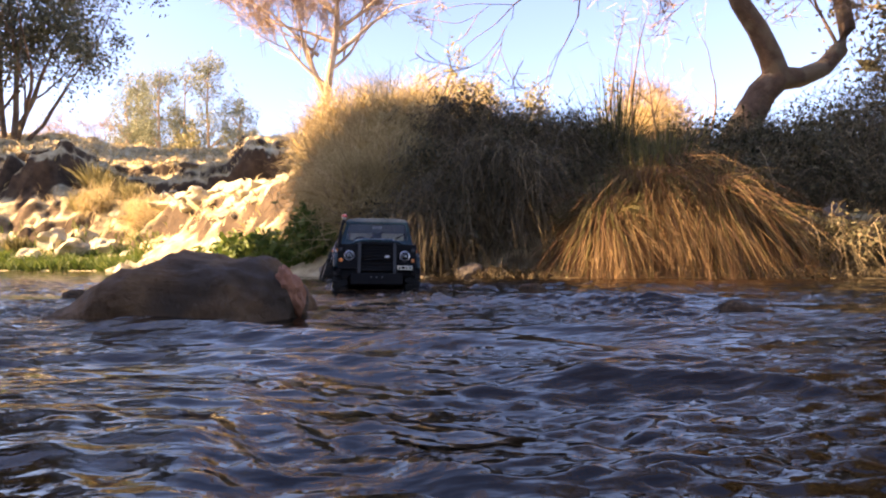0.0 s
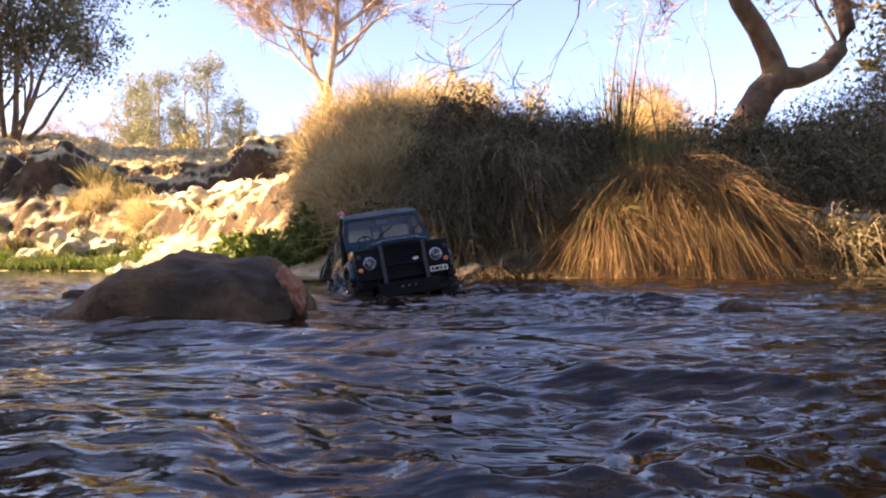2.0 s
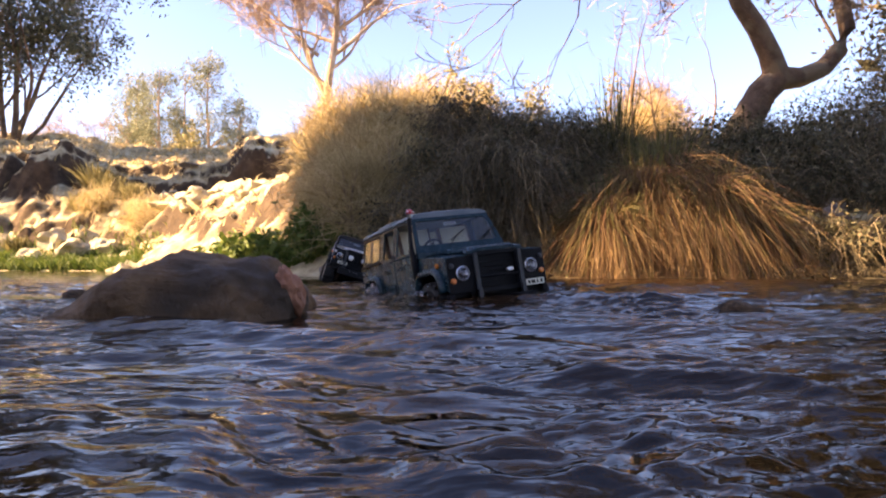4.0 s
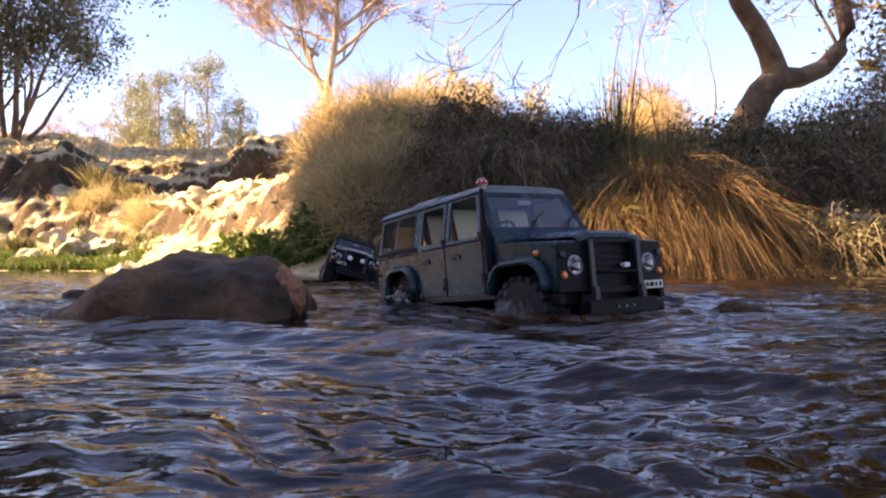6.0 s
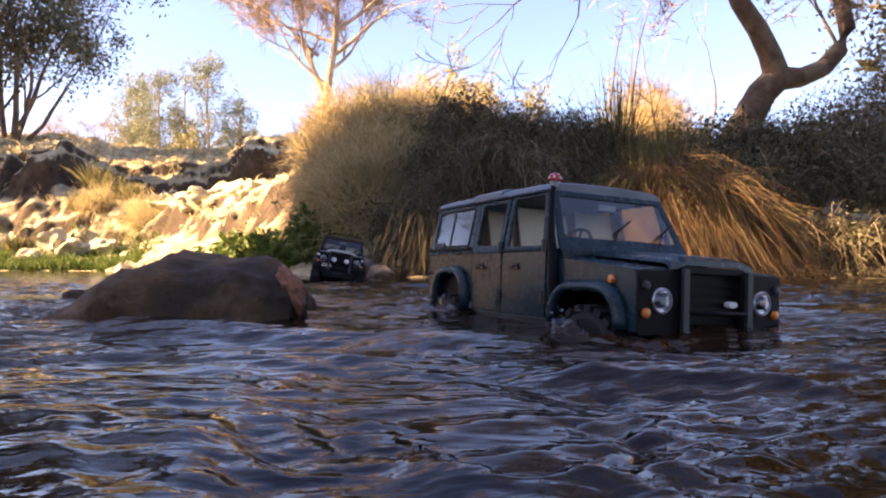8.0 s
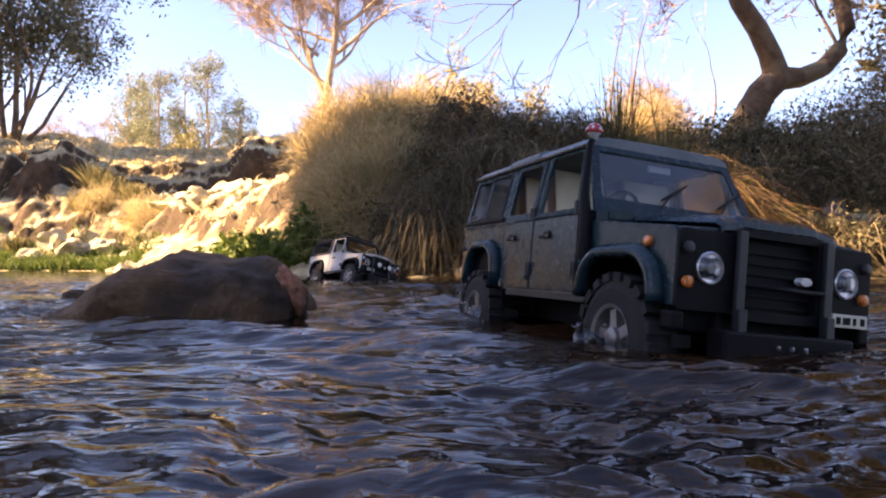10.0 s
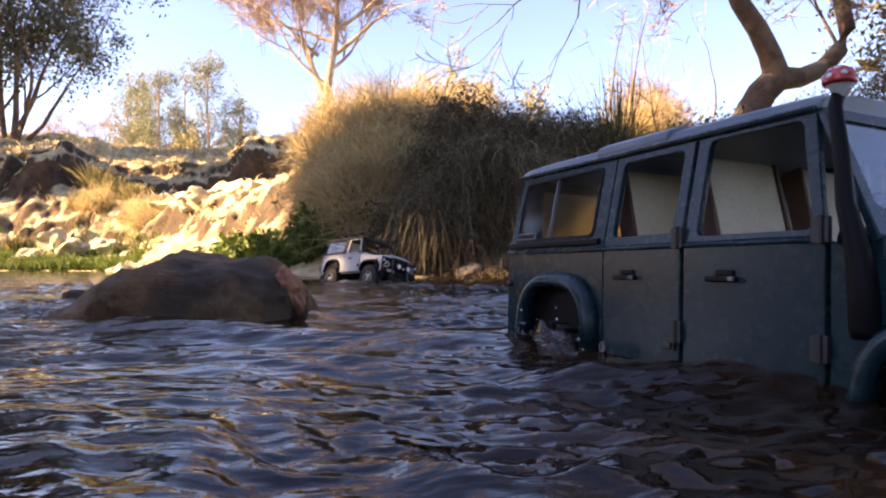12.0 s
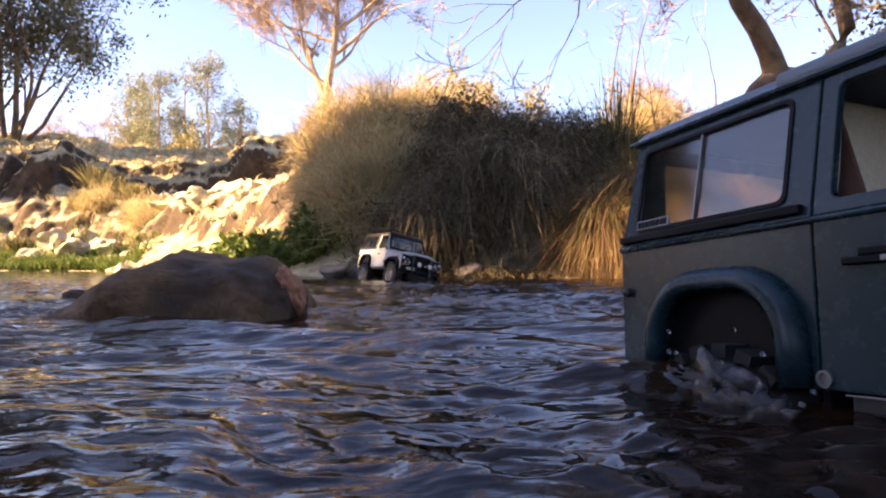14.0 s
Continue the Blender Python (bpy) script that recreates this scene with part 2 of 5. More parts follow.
def panel(bm, outline, holes, place, thick):
    """A plate with openings. outline and holes: loops in two dimensions; place(u, v, depth) puts a point in space."""
    loops = [outline, *holes]
    flat = bmesh.new()
    for loop in loops:
        vs = [flat.verts.new((u, v, 0)) for u, v in loop]
        for i, v in enumerate(vs):
            flat.edges.new((v, vs[(i + 1) % len(vs)]))
    bmesh.ops.triangle_fill(flat, use_beauty=True, use_dissolve=False, edges=flat.edges[:])
    flat.verts.index_update()
    co = [(v.co.x, v.co.y) for v in flat.verts]
    top = [bm.verts.new(place(u, v, 0)) for u, v in co]
    low = [bm.verts.new(place(u, v, thick)) for u, v in co]
    for fc in flat.faces:
        ids = [v.index for v in fc.verts]
        bm.faces.new([top[i] for i in ids])
        bm.faces.new([low[i] for i in ids[::-1]])
    for e in flat.edges:
        if len(e.link_faces) == 1:
            a, b = e.verts[0].index, e.verts[1].index
            bm.faces.new((top[a], top[b], low[b], low[a]))
    flat.free()
    return bm


def rounded(x0, x1, z0, z1, r, n=4, slant=0.0):
    """A loop round a rectangle with rounded corners; slant shifts the top's far end."""
    pts = []
    for cx, cz, a0 in ((x1 - r, z0 + r, -90), (x1 - r, z1 - r, 0), (x0 + r, z1 - r, 90), (x0 + r, z0 + r, 180)):
        for i in range(n + 1):
            a = radians(a0 + 90 * i / n)
            x, z = cx + r * math.cos(a), cz + r * math.sin(a)
            k = (z - z0) / (z1 - z0)
            pts.append((x + slant * k * (x - x0) / (x1 - x0), z))
    return pts


def smoothstep(a, b, x):
    t = np.clip((x - a) / (b - a), 0, 1)
    return t * t * (3 - 2 * t)


def waves(rng, count, lo, hi, lean=0.0, spread=1.2):
    """Random sine waves: direction, wavelength, phase."""
    ang = rng.normal(lean, spread, count)
    k = 2 * math.pi / np.exp(rng.uniform(math.log(lo), math.log(hi), count))
    return np.cos(ang) * k, np.sin(ang) * k, rng.uniform(0, 6.283, count), 1 / k


def wave_sum(w, x, y):
    z = np.zeros_like(x)
    for kx, ky, p, a in zip(*w):
        z += a * np.sin(kx * x + ky * y + p)
    return z / math.sqrt(len(w[0]))


def crests(w, x, y):
    """Waves with narrow crests and broad troughs."""
    z = np.zeros_like(x)
    for kx, ky, p, a in zip(*w):
        z += a * (np.exp(1.1 * np.sin(kx * x + ky * y + p)) - 1.33)
    return z / math.sqrt(len(w[0]))


def fall(y):
    """The river dips a little below the stones, and comes up again on the near side."""
    return -0.011 * smoothstep(1.0, 0.6, y) * (1 - 0.6 * smoothstep(0.52, 0.30, y))


def roughness_field(x, y, seed, size):
    """Smooth uneven field of about unit height from waves at several sizes."""
    r = np.random.default_rng(seed)
    z = np.zeros_like(x)
    amp = 1.0
    for i in range(5):
        w = waves(r, 7, size * 0.7, size * 1.4, 0, 3)
        w = (w[0], w[1], w[2], np.ones(7))
        z += amp * wave_sum(w, x, y)
        size *= 0.5
        amp *= 0.5
    return z


# ---- the large structure: ground and water ----
FAR_SHORE = ((-400, 14), (-60, 9), (-9, 7.5), (-3.5, 6.7), (-1.9, 5.2), (-1.1, 3.9), (-0.65, 3.25), (0, 3.05), (0.6, 2.95), (1.8, 2.85), (3, 2.8), (400, 2.5))
NEAR_SHORE = ((-400, 6), (-60, 5.5), (-8, 4.7), (-5, 3.2), (-3, 0.8), (-2, -0.6), (0, -1.0), (60, -1.5), (400, -2))


def along(line, x):
    return np.interp(x, [p[0] for p in line], [p[1] for p in line])


def ground_height(x, y):
    x, y = np.asarray(x, float), np.asarray(y, float)
    rough = roughness_field(x, y, 5, 2.2)
    far = y - along(FAR_SHORE, x) + 0.06 * roughness_field(x, y, 9, 0.5)
    near = along(NEAR_SHORE, x) - y
    bear = x / np.maximum(y, 0.5)
    right = smoothstep(-0.20, -0.10, bear)
    right = np.where(y < 1.5, 1.0, right)
    # steep overgrown bank
    hr = 0.30 * smoothstep(0, 0.5, far) + 0.42 * smoothstep(0.4, 2.2, far) + 0.55 * smoothstep(2, 8, far) + 0.05 * rough * smoothstep(0.2, 2, far)
    # open slope with a broken earth step below the meadow
    step = y + 0.30 * rough + 0.12 * roughness_field(x, y, 33, 0.7)
    hl = 0.10 * smoothstep(0, 0.5, far) + 0.12 * smoothstep(0.4, 1.3, far) + 0.66 * smoothstep(0.3, 1.7, far)
    cliff = smoothstep(-0.33, -0.29, bear) * smoothstep(-0.13, -0.20, bear)
    hl = hl + (0.40 + 0.42 * cliff) * smoothstep(8.6, 8.95, step) + 0.16 * smoothstep(9.6, 9.9, step + 0.2 * roughness_field(x, y, 35, 1.3)) + (0.85 - 0.30 * cliff) * smoothstep(9.0, 13.0, y)
    hl = hl + 0.22 * smoothstep(-0.48, -0.58, bear) * smoothstep(0.8, 2.0, far)
    hl = hl + 0.06 * rough * smoothstep(0.5, 2, far) + 0.03 * roughness_field(x, y, 21, 0.4) * smoothstep(0.3, 1, far)
    h = np.where(far > 0, right * hr + (1 - right) * hl, 0)
    h = h + np.where(near > 0, 0.5 * smoothstep(0, 1.5, near) + 0.5 * smoothstep(1.5, 6, near) + 0.05 * rough * smoothstep(0, 1, near), 0)
    inside = np.minimum(-far, -near)
    bed = -0.14 * smoothstep(0, 0.4, inside) + 0.012 * roughness_field(x, y, 13, 0.3)
    return np.where(inside > 0, bed, h + 0.004)


def graded(parts):
    out = [np.linspace(a, b, n, endpoint=False) for a, b, n in parts]
    return np.concatenate([*out, [parts[-1][1]]])


def sheet(name, xs, ys, height, material):
    gx, gy = np.meshgrid(xs, ys)
    gz = height(gx, gy)
    nx, ny = len(xs), len(ys)
    i = np.arange((nx - 1) * (ny - 1))
    a = (i // (nx - 1)) * nx + i % (nx - 1)
    faces = np.stack([a, a + 1, a + nx + 1, a + nx], 1)
    return np_mesh(name, np.stack([gx.ravel(), gy.ravel(), gz.ravel()], 1), faces, material, True)


def build_ground():
    xs = graded([(-1500, -60, 14), (-60, -9, 50), (-9, 4, 300), (4, 12, 60), (12, 80, 34), (80, 1500, 14)])
    ys = graded([(-300, -12, 14), (-12, -1.5, 40), (-1.5, 2.4, 40), (2.4, 14, 300), (14, 30, 40), (30, 120, 30), (120, 2500, 16)])
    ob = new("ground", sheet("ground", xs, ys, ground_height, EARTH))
    tagged(ob, "dry earthen river bank with thin grass and a muddy bed", "ground", kind="structure")


def build_water():
    rng = np.random.default_rng(3)
    long_w = waves(rng, 10, 0.13, 0.36, 1.25, 0.6)
    mid_w = waves(rng, 28, 0.035, 0.09, 1.35, 0.7)
    short_w = waves(rng, 36, 0.012, 0.03, 1.5, 0.6)

    def height(x, y):
        wx, wy = x + 0.03 * np.sin(7 * y + 2 * x) + 0.02 * np.sin(17 * y - 5 * x), y + 0.02 * np.sin(9 * x) + 0.012 * np.sin(21 * x + 6 * y)
        calm = 0.35 + 0.65 * smoothstep(3.2, 1.6, y)
        chop = np.clip(0.9 + 1.2 * roughness_field(x, y, 91, 0.55), 0.1, 2.3)
        z = 0.085 * wave_sum(long_w, wx, wy) + 0.105 * crests(mid_w, wx, wy) * np.clip(0.9 + 0.7 * roughness_field(x, y, 95, 0.7), 0.3, 2) + 0.13 * crests(short_w, wx, wy) * chop
        current = np.exp(-((x - 0.10 - 0.10 * y) / (0.16 + 0.30 * np.maximum(y, 0))) ** 2)
        z = z * (0.50 + 0.60 * current) + 0.006 * (1 - current) * smoothstep(1.8, 0.9, y)
        slack = smoothstep(0.10, 0.28, x - 0.25 * (y - 0.3)) * smoothstep(1.3, 0.8, y)
        z = z * (1 - 0.55 * slack) + 0.007 * slack
        # standing waves where the current runs over stones
        for cx, cy, rx, ry, h in ((0.02, 0.50, 0.16, 0.05, 0.016), (-0.25, 0.60, 0.14, 0.05, 0.015), (0.16, 0.62, 0.10, 0.04, 0.014), (0.30, 0.95, 0.16, 0.05, 0.013), (-0.50, 0.60, 0.12, 0.05, 0.015), (0.05, 1.05, 0.12, 0.05, 0.010), (0.10, 0.34, 0.08, 0.035, 0.010), (-0.12, 0.42, 0.10, 0.03, 0.009), (0.45, 0.60, 0.12, 0.04, 0.012)):
            z += h * np.exp(-((x - cx) / rx) ** 2 - ((y - cy + 0.3 * (x - cx)) / ry) ** 2)
        return (z * calm) * smoothstep(0.0, 0.22, y + 0.25 * np.abs(x)) - 0.002 + fall(y)

    xs = graded([(-420, -8, 16), (-8, -2, 50), (-2, -0.7, 110), (-0.7, 0.7, 440), (0.7, 2.6, 130), (2.6, 8, 40), (8, 420, 16)])
    ys = graded([(-2, 0.10, 30), (0.10, 1.0, 340), (1.0, 2.0, 150), (2.0, 3.6, 110), (3.6, 9, 70), (9, 15, 10)])
    ob = new("water", sheet("water", xs, ys, height, WATER))
    tagged(ob, "brown shallow river water with rippled fast current", "water", kind="structure")

    rip_l = waves(rng, 10, 0.12, 0.30, 1.25, 0.6)
    rip_m = waves(rng, 28, 0.032, 0.085, 1.35, 0.7)
    rip_s = waves(rng, 32, 0.013, 0.03, 1.5, 0.6)

    def drift(x, y):
        wx, wy = x + 0.03 * np.sin(8 * y) + 0.02 * np.sin(19 * y + 4 * x), y + 0.012 * np.sin(18 * x)
        chop = np.clip(0.8 + 1.2 * roughness_field(x, y, 92, 0.45), 0.1, 2.3)
        return 0.08 * wave_sum(rip_l, wx, wy) + 0.11 * crests(rip_m, wx, wy) + 0.13 * crests(rip_s, wx, wy) * chop - 0.003 + fall(y)

    xs = graded([(-4.0, -2.3, 110), (-2.3, 0.6, 760), (0.6, 2.0, 90)])
    ys = graded([(0.0, 0.12, 10), (0.12, 1.0, 270), (1.0, 2.2, 100)])
    ob = new("drifting_water", sheet("drifting_water", xs, ys, drift, WATER))
    tagged(ob, "rippled layer of river water drifting with the current", "water", kind="structure")
    return ob


build_ground()
DRIFT = build_water()


# ---- the two model off-road cars, about a tenth of life size ----
HALF = 0.086
WAIST = 0.090
GUTTER = 0.152


def side_y(z):
    """Half width of the body at a height: upright below the waist, leaning in above."""
    return HALF if z <= WAIST else HALF - (z - WAIST) * 0.19


TREAD = []


def tread_mesh():
    if not TREAD:
        bm = bmesh.new()
        box(bm, -0.0045, 0.0045, -0.0078, 0.0078, -0.003, 0.003)
        me = bpy.data.meshes.new("tread_block")
        bm.to_mesh(me)
        bm.free()
        me.materials.append(RUBBER)
        TREAD.append(me)
    return TREAD[0]


def build_wheel(car, x, y):
    s = 1 if y > 0 else -1
    hub = new("wheel")
    hub.parent = car
    hub.location = (x, y, -0.012)
    hub["label"] = "chunky black tyre on a silver rim"
    bm = bmesh.new()
    R, w = 0.046, 0.017
    lathe(bm, [(-w, 0.025), (-w, 0.037), (-w * 0.85, 0.043), (-w * 0.5, R - 0.001), (w * 0.5, R - 0.001), (w * 0.85, 0.043), (w, 0.037), (w, 0.025), (-w, 0.025)], "y", 36, cap=False)
    part("tyre", bm, RUBBER, hub)
    for i in range(20):
        for k in (-1, 1):
            lug = new("tread_block", tread_mesh())
            lug.parent = hub
            lug.matrix_basis = Matrix.Rotation(2 * math.pi * (i + 0.25 * k) / 20, 4, "Y") @ Matrix.Translation((0, k * 0.009, R))
    bm = bmesh.new()
    lathe(bm, [(s * 0.0165, 0.025), (s * 0.0178, 0.0255), (s * 0.0165, 0.0225), (s * 0.006, 0.020), (s * 0.004, 0.0005)], "y", 32, cap=False)
    for i in range(5):
        m = Matrix.Rotation(2 * math.pi * i / 5, 4, "Y")
        box(bm, -0.0042, 0.0042, s * 0.006, s * 0.013, 0.004, 0.0235, m)
    lathe(bm, [(s * 0.006, 0.009), (s * 0.016, 0.008), (s * 0.018, 0.004)], "y", 16)
    part("rim", bm, RIM, hub, "five-spoke silver rim")
    return hub


def body_panel(name, car, outline, holes, s, material, out=0.0, thick=0.004, bevel=0.0008):
    bm = bmesh.new()
    panel(bm, outline, holes, lambda u, v, d: (u, s * (side_y(v) + out - d), v), thick)
    return part(name, bm, material, car, bevel=bevel)


def arch_loop(cx, half, top, low, n=6):
    """The opening over a wheel: upright legs, flattened crown with rounded shoulders; from the rear foot to the front foot."""
    r = min(0.026, top - low - 0.004)
    pts = [(cx - half * 1.06, low)]
    pts += [(cx - half + r - r * math.cos(radians(90 * i / n)), top - r + r * math.sin(radians(90 * i / n))) for i in range(n + 1)]
    pts += [(cx + half - r + r * math.sin(radians(90 * i / n)), top - r + r * math.cos(radians(90 * i / n))) for i in range(n + 1)]
    return pts + [(cx + half * 1.02, low)]


def arch_flare(car, loop, s, material):
    """A rounded lip along the opening."""
    bm = bmesh.new()
    prev = None
    n = len(loop)
    for i, (u, v) in enumerate(loop):
        a, b = Vector(loop[max(i - 1, 0)]), Vector(loop[min(i + 1, n - 1)])
        d = (b - a).normalized()
        out = Vector((-d.y, d.x))
        ring = []
        for dr, dy in ((-0.0005, -0.002), (-0.0005, 0.0085), (0.0025, 0.0105), (0.0065, 0.0095), (0.0100, 0.004), (0.0105, -0.002)):
            ring.append(bm.verts.new((u + out.x * dr, s * (HALF + dy), v + out.y * dr)))
        if prev:
            for j in range(len(ring) - 1):
                bm.faces.new((prev[j], prev[j + 1], ring[j + 1], ring[j]))
            bm.faces.new((prev[-1], prev[0], ring[0], ring[-1]))
        else:
            bm.faces.new(ring)
        prev = ring
    bm.faces.new(prev[::-1])
    return part("wheel_arch", bm, material, car, smooth=True)


def door_handle(car, door, x, s):
    bm = bmesh.new()
    box(bm, x - 0.010, x + 0.010, s * (HALF + 0.0005), s * (HALF + 0.004), 0.0690, 0.0718)
    box(bm, x - 0.004, x + 0.008, s * (HALF + 0.0005), s * (HALF + 0.0025), 0.0722, 0.0752)
    part("door_handle", bm, BLACK_PLASTIC, door, "black push-button handle", bevel=0.0006)
    bm = bmesh.new()
    box(bm, x + 0.0065, x + 0.0105, s * (HALF + 0.0038), s * (HALF + 0.0052), 0.0692, 0.0716)
    return part("push_button", bm, STEEL, door, "small worn metal button", bevel=0.0005)


def hinge(door, x, z, s):
    bm = bmesh.new()
    box(bm, x - 0.005, x + 0.004, s * (side_y(z) + 0.0004), s * (side_y(z) + 0.003), z - 0.006, z + 0.006)
    tube(bm, [(x, s * (side_y(z) + 0.003), z - 0.0065), (x, s * (side_y(z) + 0.003), z + 0.0065)], 0.0016, 8)
    return part("hinge", bm, DARK_TRIM, door, bevel=0.0004)


def headlight(car, y, z):
    bm = bmesh.new()
    lathe(bm, [(0.0585, 0.0112), (0.0612, 0.0112), (0.0618, 0.0104), (0.0600, 0.0097), (0.0592, 0.0005)], "x", 28, (0, y, z), cap=False)
    lamp = part("headlight", bm, CHROME, car, "round headlight in a chrome ring", smooth=False)
    bm = bmesh.new()
    lathe(bm, [(0.0603, 0.0096), (0.0620, 0.0076), (0.0629, 0.0045), (0.0632, 0.0005)], "x", 24, (0, y, z))
    part("lens", bm, LENS, lamp, smooth=True)
    bm = bmesh.new()
    lathe(bm, [(0.0595, 0.0035), (0.0612, 0.0030), (0.0615, 0.0005)], "x", 12, (0, y, z))
    part("reflector", bm, STEEL, lamp)
    return lamp


def small_lamp(car, x, y, z, r, material, axis, name="indicator"):
    s = 1 if y > 0 else -1
    bm = bmesh.new()
    if axis == "x":
        lathe(bm, [(x, r), (x + 0.003, r), (x + 0.004, r * 0.6), (x + 0.0042, 0.0005)], "x", 16, (0, y, z))
    else:
        lathe(bm, [(y, r), (y + s * 0.003, r * 0.95), (y + s * 0.0042, r * 0.6), (y + s * 0.0045, 0.0005)], "y", 16, (x, 0, z))
    return part(name, bm, material, car, smooth=False)


def wiper(car, y, lean):
    bm = bmesh.new()
    foot = Vector((-0.052, y, 0.098))
    tip = Vector((-0.065, y + lean, 0.115))
    tube(bm, [foot, tip], 0.0009, 6)
    d = Vector((-0.006, 0.018, 0.010)) if lean > 0 else Vector((-0.004, 0.020, 0.006))
    tube(bm, [tip - d * 0.8 + Vector((0.001, 0, 0)), tip + d + Vector((0.001, 0, 0))], 0.0012, 6)
    return part("wiper", bm, BLACK_PLASTIC, car)


def seat(car, x, y, w, tall=0.094):
    """A plain card seat: cushion, leaning back, brown edge."""
    bm = bmesh.new()
    box(bm, x - 0.004, x + 0.046, y - w, y + w, 0.040, 0.056)
    ob = part("seat", bm, CREAM, car, "cream card seat with brown edging", bevel=0.002)
    bm = bmesh.new()
    m = Matrix.Translation((x, y, 0.05)) @ Matrix.Rotation(radians(-14), 4, "Y")
    box(bm, -0.006, 0.006, -w, w, 0, tall, m)
    part("backrest", bm, CREAM, ob, bevel=0.002)
    for e in (-w - 0.0012, w + 0.0012):
        bm = bmesh.new()
        box(bm, -0.007, 0.007, e - 0.001, e + 0.001, 0, tall, m)
        part("edging", bm, BROWN_TRIM, ob)
    return ob


def build_car(long_body, paint, label):
    """long_body: five doors and a hard roof; else the short one with a canvas top."""
    car = thing("model_car", label, "model car")
    base = 0.285 if long_body else 0.236
    tail = -0.366 if long_body else -0.312
    top_paint = paint if long_body else CANVAS
    flare_paint = paint if long_body else BLACK_PLASTIC
    ax = -base
    door_rear = -0.165
    seam = 0.0012
    for s in (-1, 1):
        # rear quarter: below the waist, with the arch cut out
        rear_end = -0.238 if long_body else door_rear - seam
        rear_arch = arch_loop(ax - 0.005, 0.0385, 0.063, 0.020)
        front_arch = arch_loop(-0.008, 0.0455, 0.0495, 0.017)
        outline = [(tail, 0.018)] + rear_arch + [(rear_end, 0.020), (rear_end, WAIST), (tail, WAIST)]
        body_panel("quarter_panel", car, outline, [], s, paint)
        win_end = -0.252 if long_body else -0.185
        hole = rounded(tail + 0.012, win_end, 0.099, 0.1465, 0.004)
        body_panel("quarter_frame", car, [(tail, WAIST), (rear_end, WAIST), (rear_end, GUTTER), (tail + 0.004, GUTTER)], [hole], s, top_paint, 0, 0.003)
        bm = bmesh.new()
        panel(bm, rounded(tail + 0.0125, win_end - 0.0005, 0.0995, 0.146, 0.004), [], lambda u, v, d: (u, s * (side_y(v) - 0.001 - d), v), 0.001)
        g = part("side_window", bm, GLASS, car, "dusty sliding side window")
        g.visible_shadow = False
        mid = tail + 0.058
        bm = bmesh.new()
        box(bm, mid - 0.0005, mid + 0.0005, s * (side_y(0.123) - 0.0026), s * (side_y(0.123) + 0.0006), 0.1, 0.1455)
        for v in bm.verts:
            v.co.y += s * (side_y(v.co.z) - side_y(0.123))
        part("window_bar", bm, STEEL, g)
        # window seal and the strip below it
        bm = bmesh.new()
        loop = rounded(tail + 0.0108, win_end + 0.0012, 0.0978, 0.1477, 0.0045)
        panel(bm, loop, [rounded(tail + 0.0128, win_end - 0.0008, 0.0998, 0.1457, 0.004)], lambda u, v, d: (u, s * (side_y(v) + 0.0008 - d), v), 0.0018)
        part("window_seal", bm, BLACK_PLASTIC, car)
        bm = bmesh.new()
        box(bm, tail + 0.001, rear_end - 0.004, s * (HALF - 0.001), s * (HALF + 0.0022), 0.0925, 0.0965)
        part("trim_strip", bm, BLACK_PLASTIC if long_body else DARK_TRIM, car, bevel=0.0006)
        doors = [("front_door", door_rear + seam, -0.077)]
        if long_body:
            doors.append(("rear_door", -0.238 + seam, door_rear - seam))
        for name, a, b in doors:
            low = 0.020
            outline = [(a, low), (b, low), (b, WAIST - 0.0005), (a, WAIST - 0.0005)]
            door = body_panel(name, car, outline, [], s, paint, 0.0006)
            if name == "rear_door":
                hole = rounded(a + 0.008, b - 0.008, 0.0965, 0.1465, 0.004)
            else:
                hole = [(u - (0.012 * (v - 0.0965) / 0.05 if u > -0.12 else 0), v) for u, v in rounded(a + 0.009, b - 0.0075, 0.0940, 0.1485, 0.004)]
            front_cut = 0.013 if name == "front_door" else 0.0
            bm = bmesh.new()
            panel(bm, [(a, WAIST + 0.0005), (b, WAIST + 0.0005), (b - front_cut, GUTTER - 0.001), (a, GUTTER - 0.001)], [hole], lambda u, v, d: (u, s * (side_y(v) + 0.0006 - d), v), 0.004)
            part("window_frame", bm, paint, door, bevel=0.0007)
            door_handle(car, door, a + 0.024 if name == "rear_door" else a + 0.029, s)
            hinge(door, b - 0.001, 0.0935, s)
            hinge(door, b - 0.001, 0.040, s)
        # waist capping
        bm = bmesh.new()
        tube(bm, [(tail, s * (HALF + 0.0002), 0.0890), (-0.077, s * (HALF + 0.0002), 0.0890)], 0.0017, 8)
        part("waist_capping", bm, paint, car, smooth=True)
        # front wing with its arch
        outline = [(-0.075, 0.018)] + front_arch + [(0.057, 0.016), (0.0575, 0.066), (0.054, 0.0705), (-0.060, 0.0815), (-0.075, 0.0885)]
        bm = bmesh.new()
        panel(bm, outline, [], lambda u, v, d: (u, s * (HALF - d), v), 0.003)
        wing = part("front_wing", bm, paint, car, bevel=0.0008)
        bm = bmesh.new()
        vs = [bm.verts.new(c) for c in ((0.056, s * HALF, 0.0695), (0.056, s * 0.050, 0.0725), (-0.060, s * 0.050, 0.0840), (-0.060, s * HALF, 0.0812), (0.056, s * HALF, 0.0665), (0.056, s * 0.050, 0.0690), (-0.060, s * 0.050, 0.080), (-0.060, s * HALF, 0.078))]
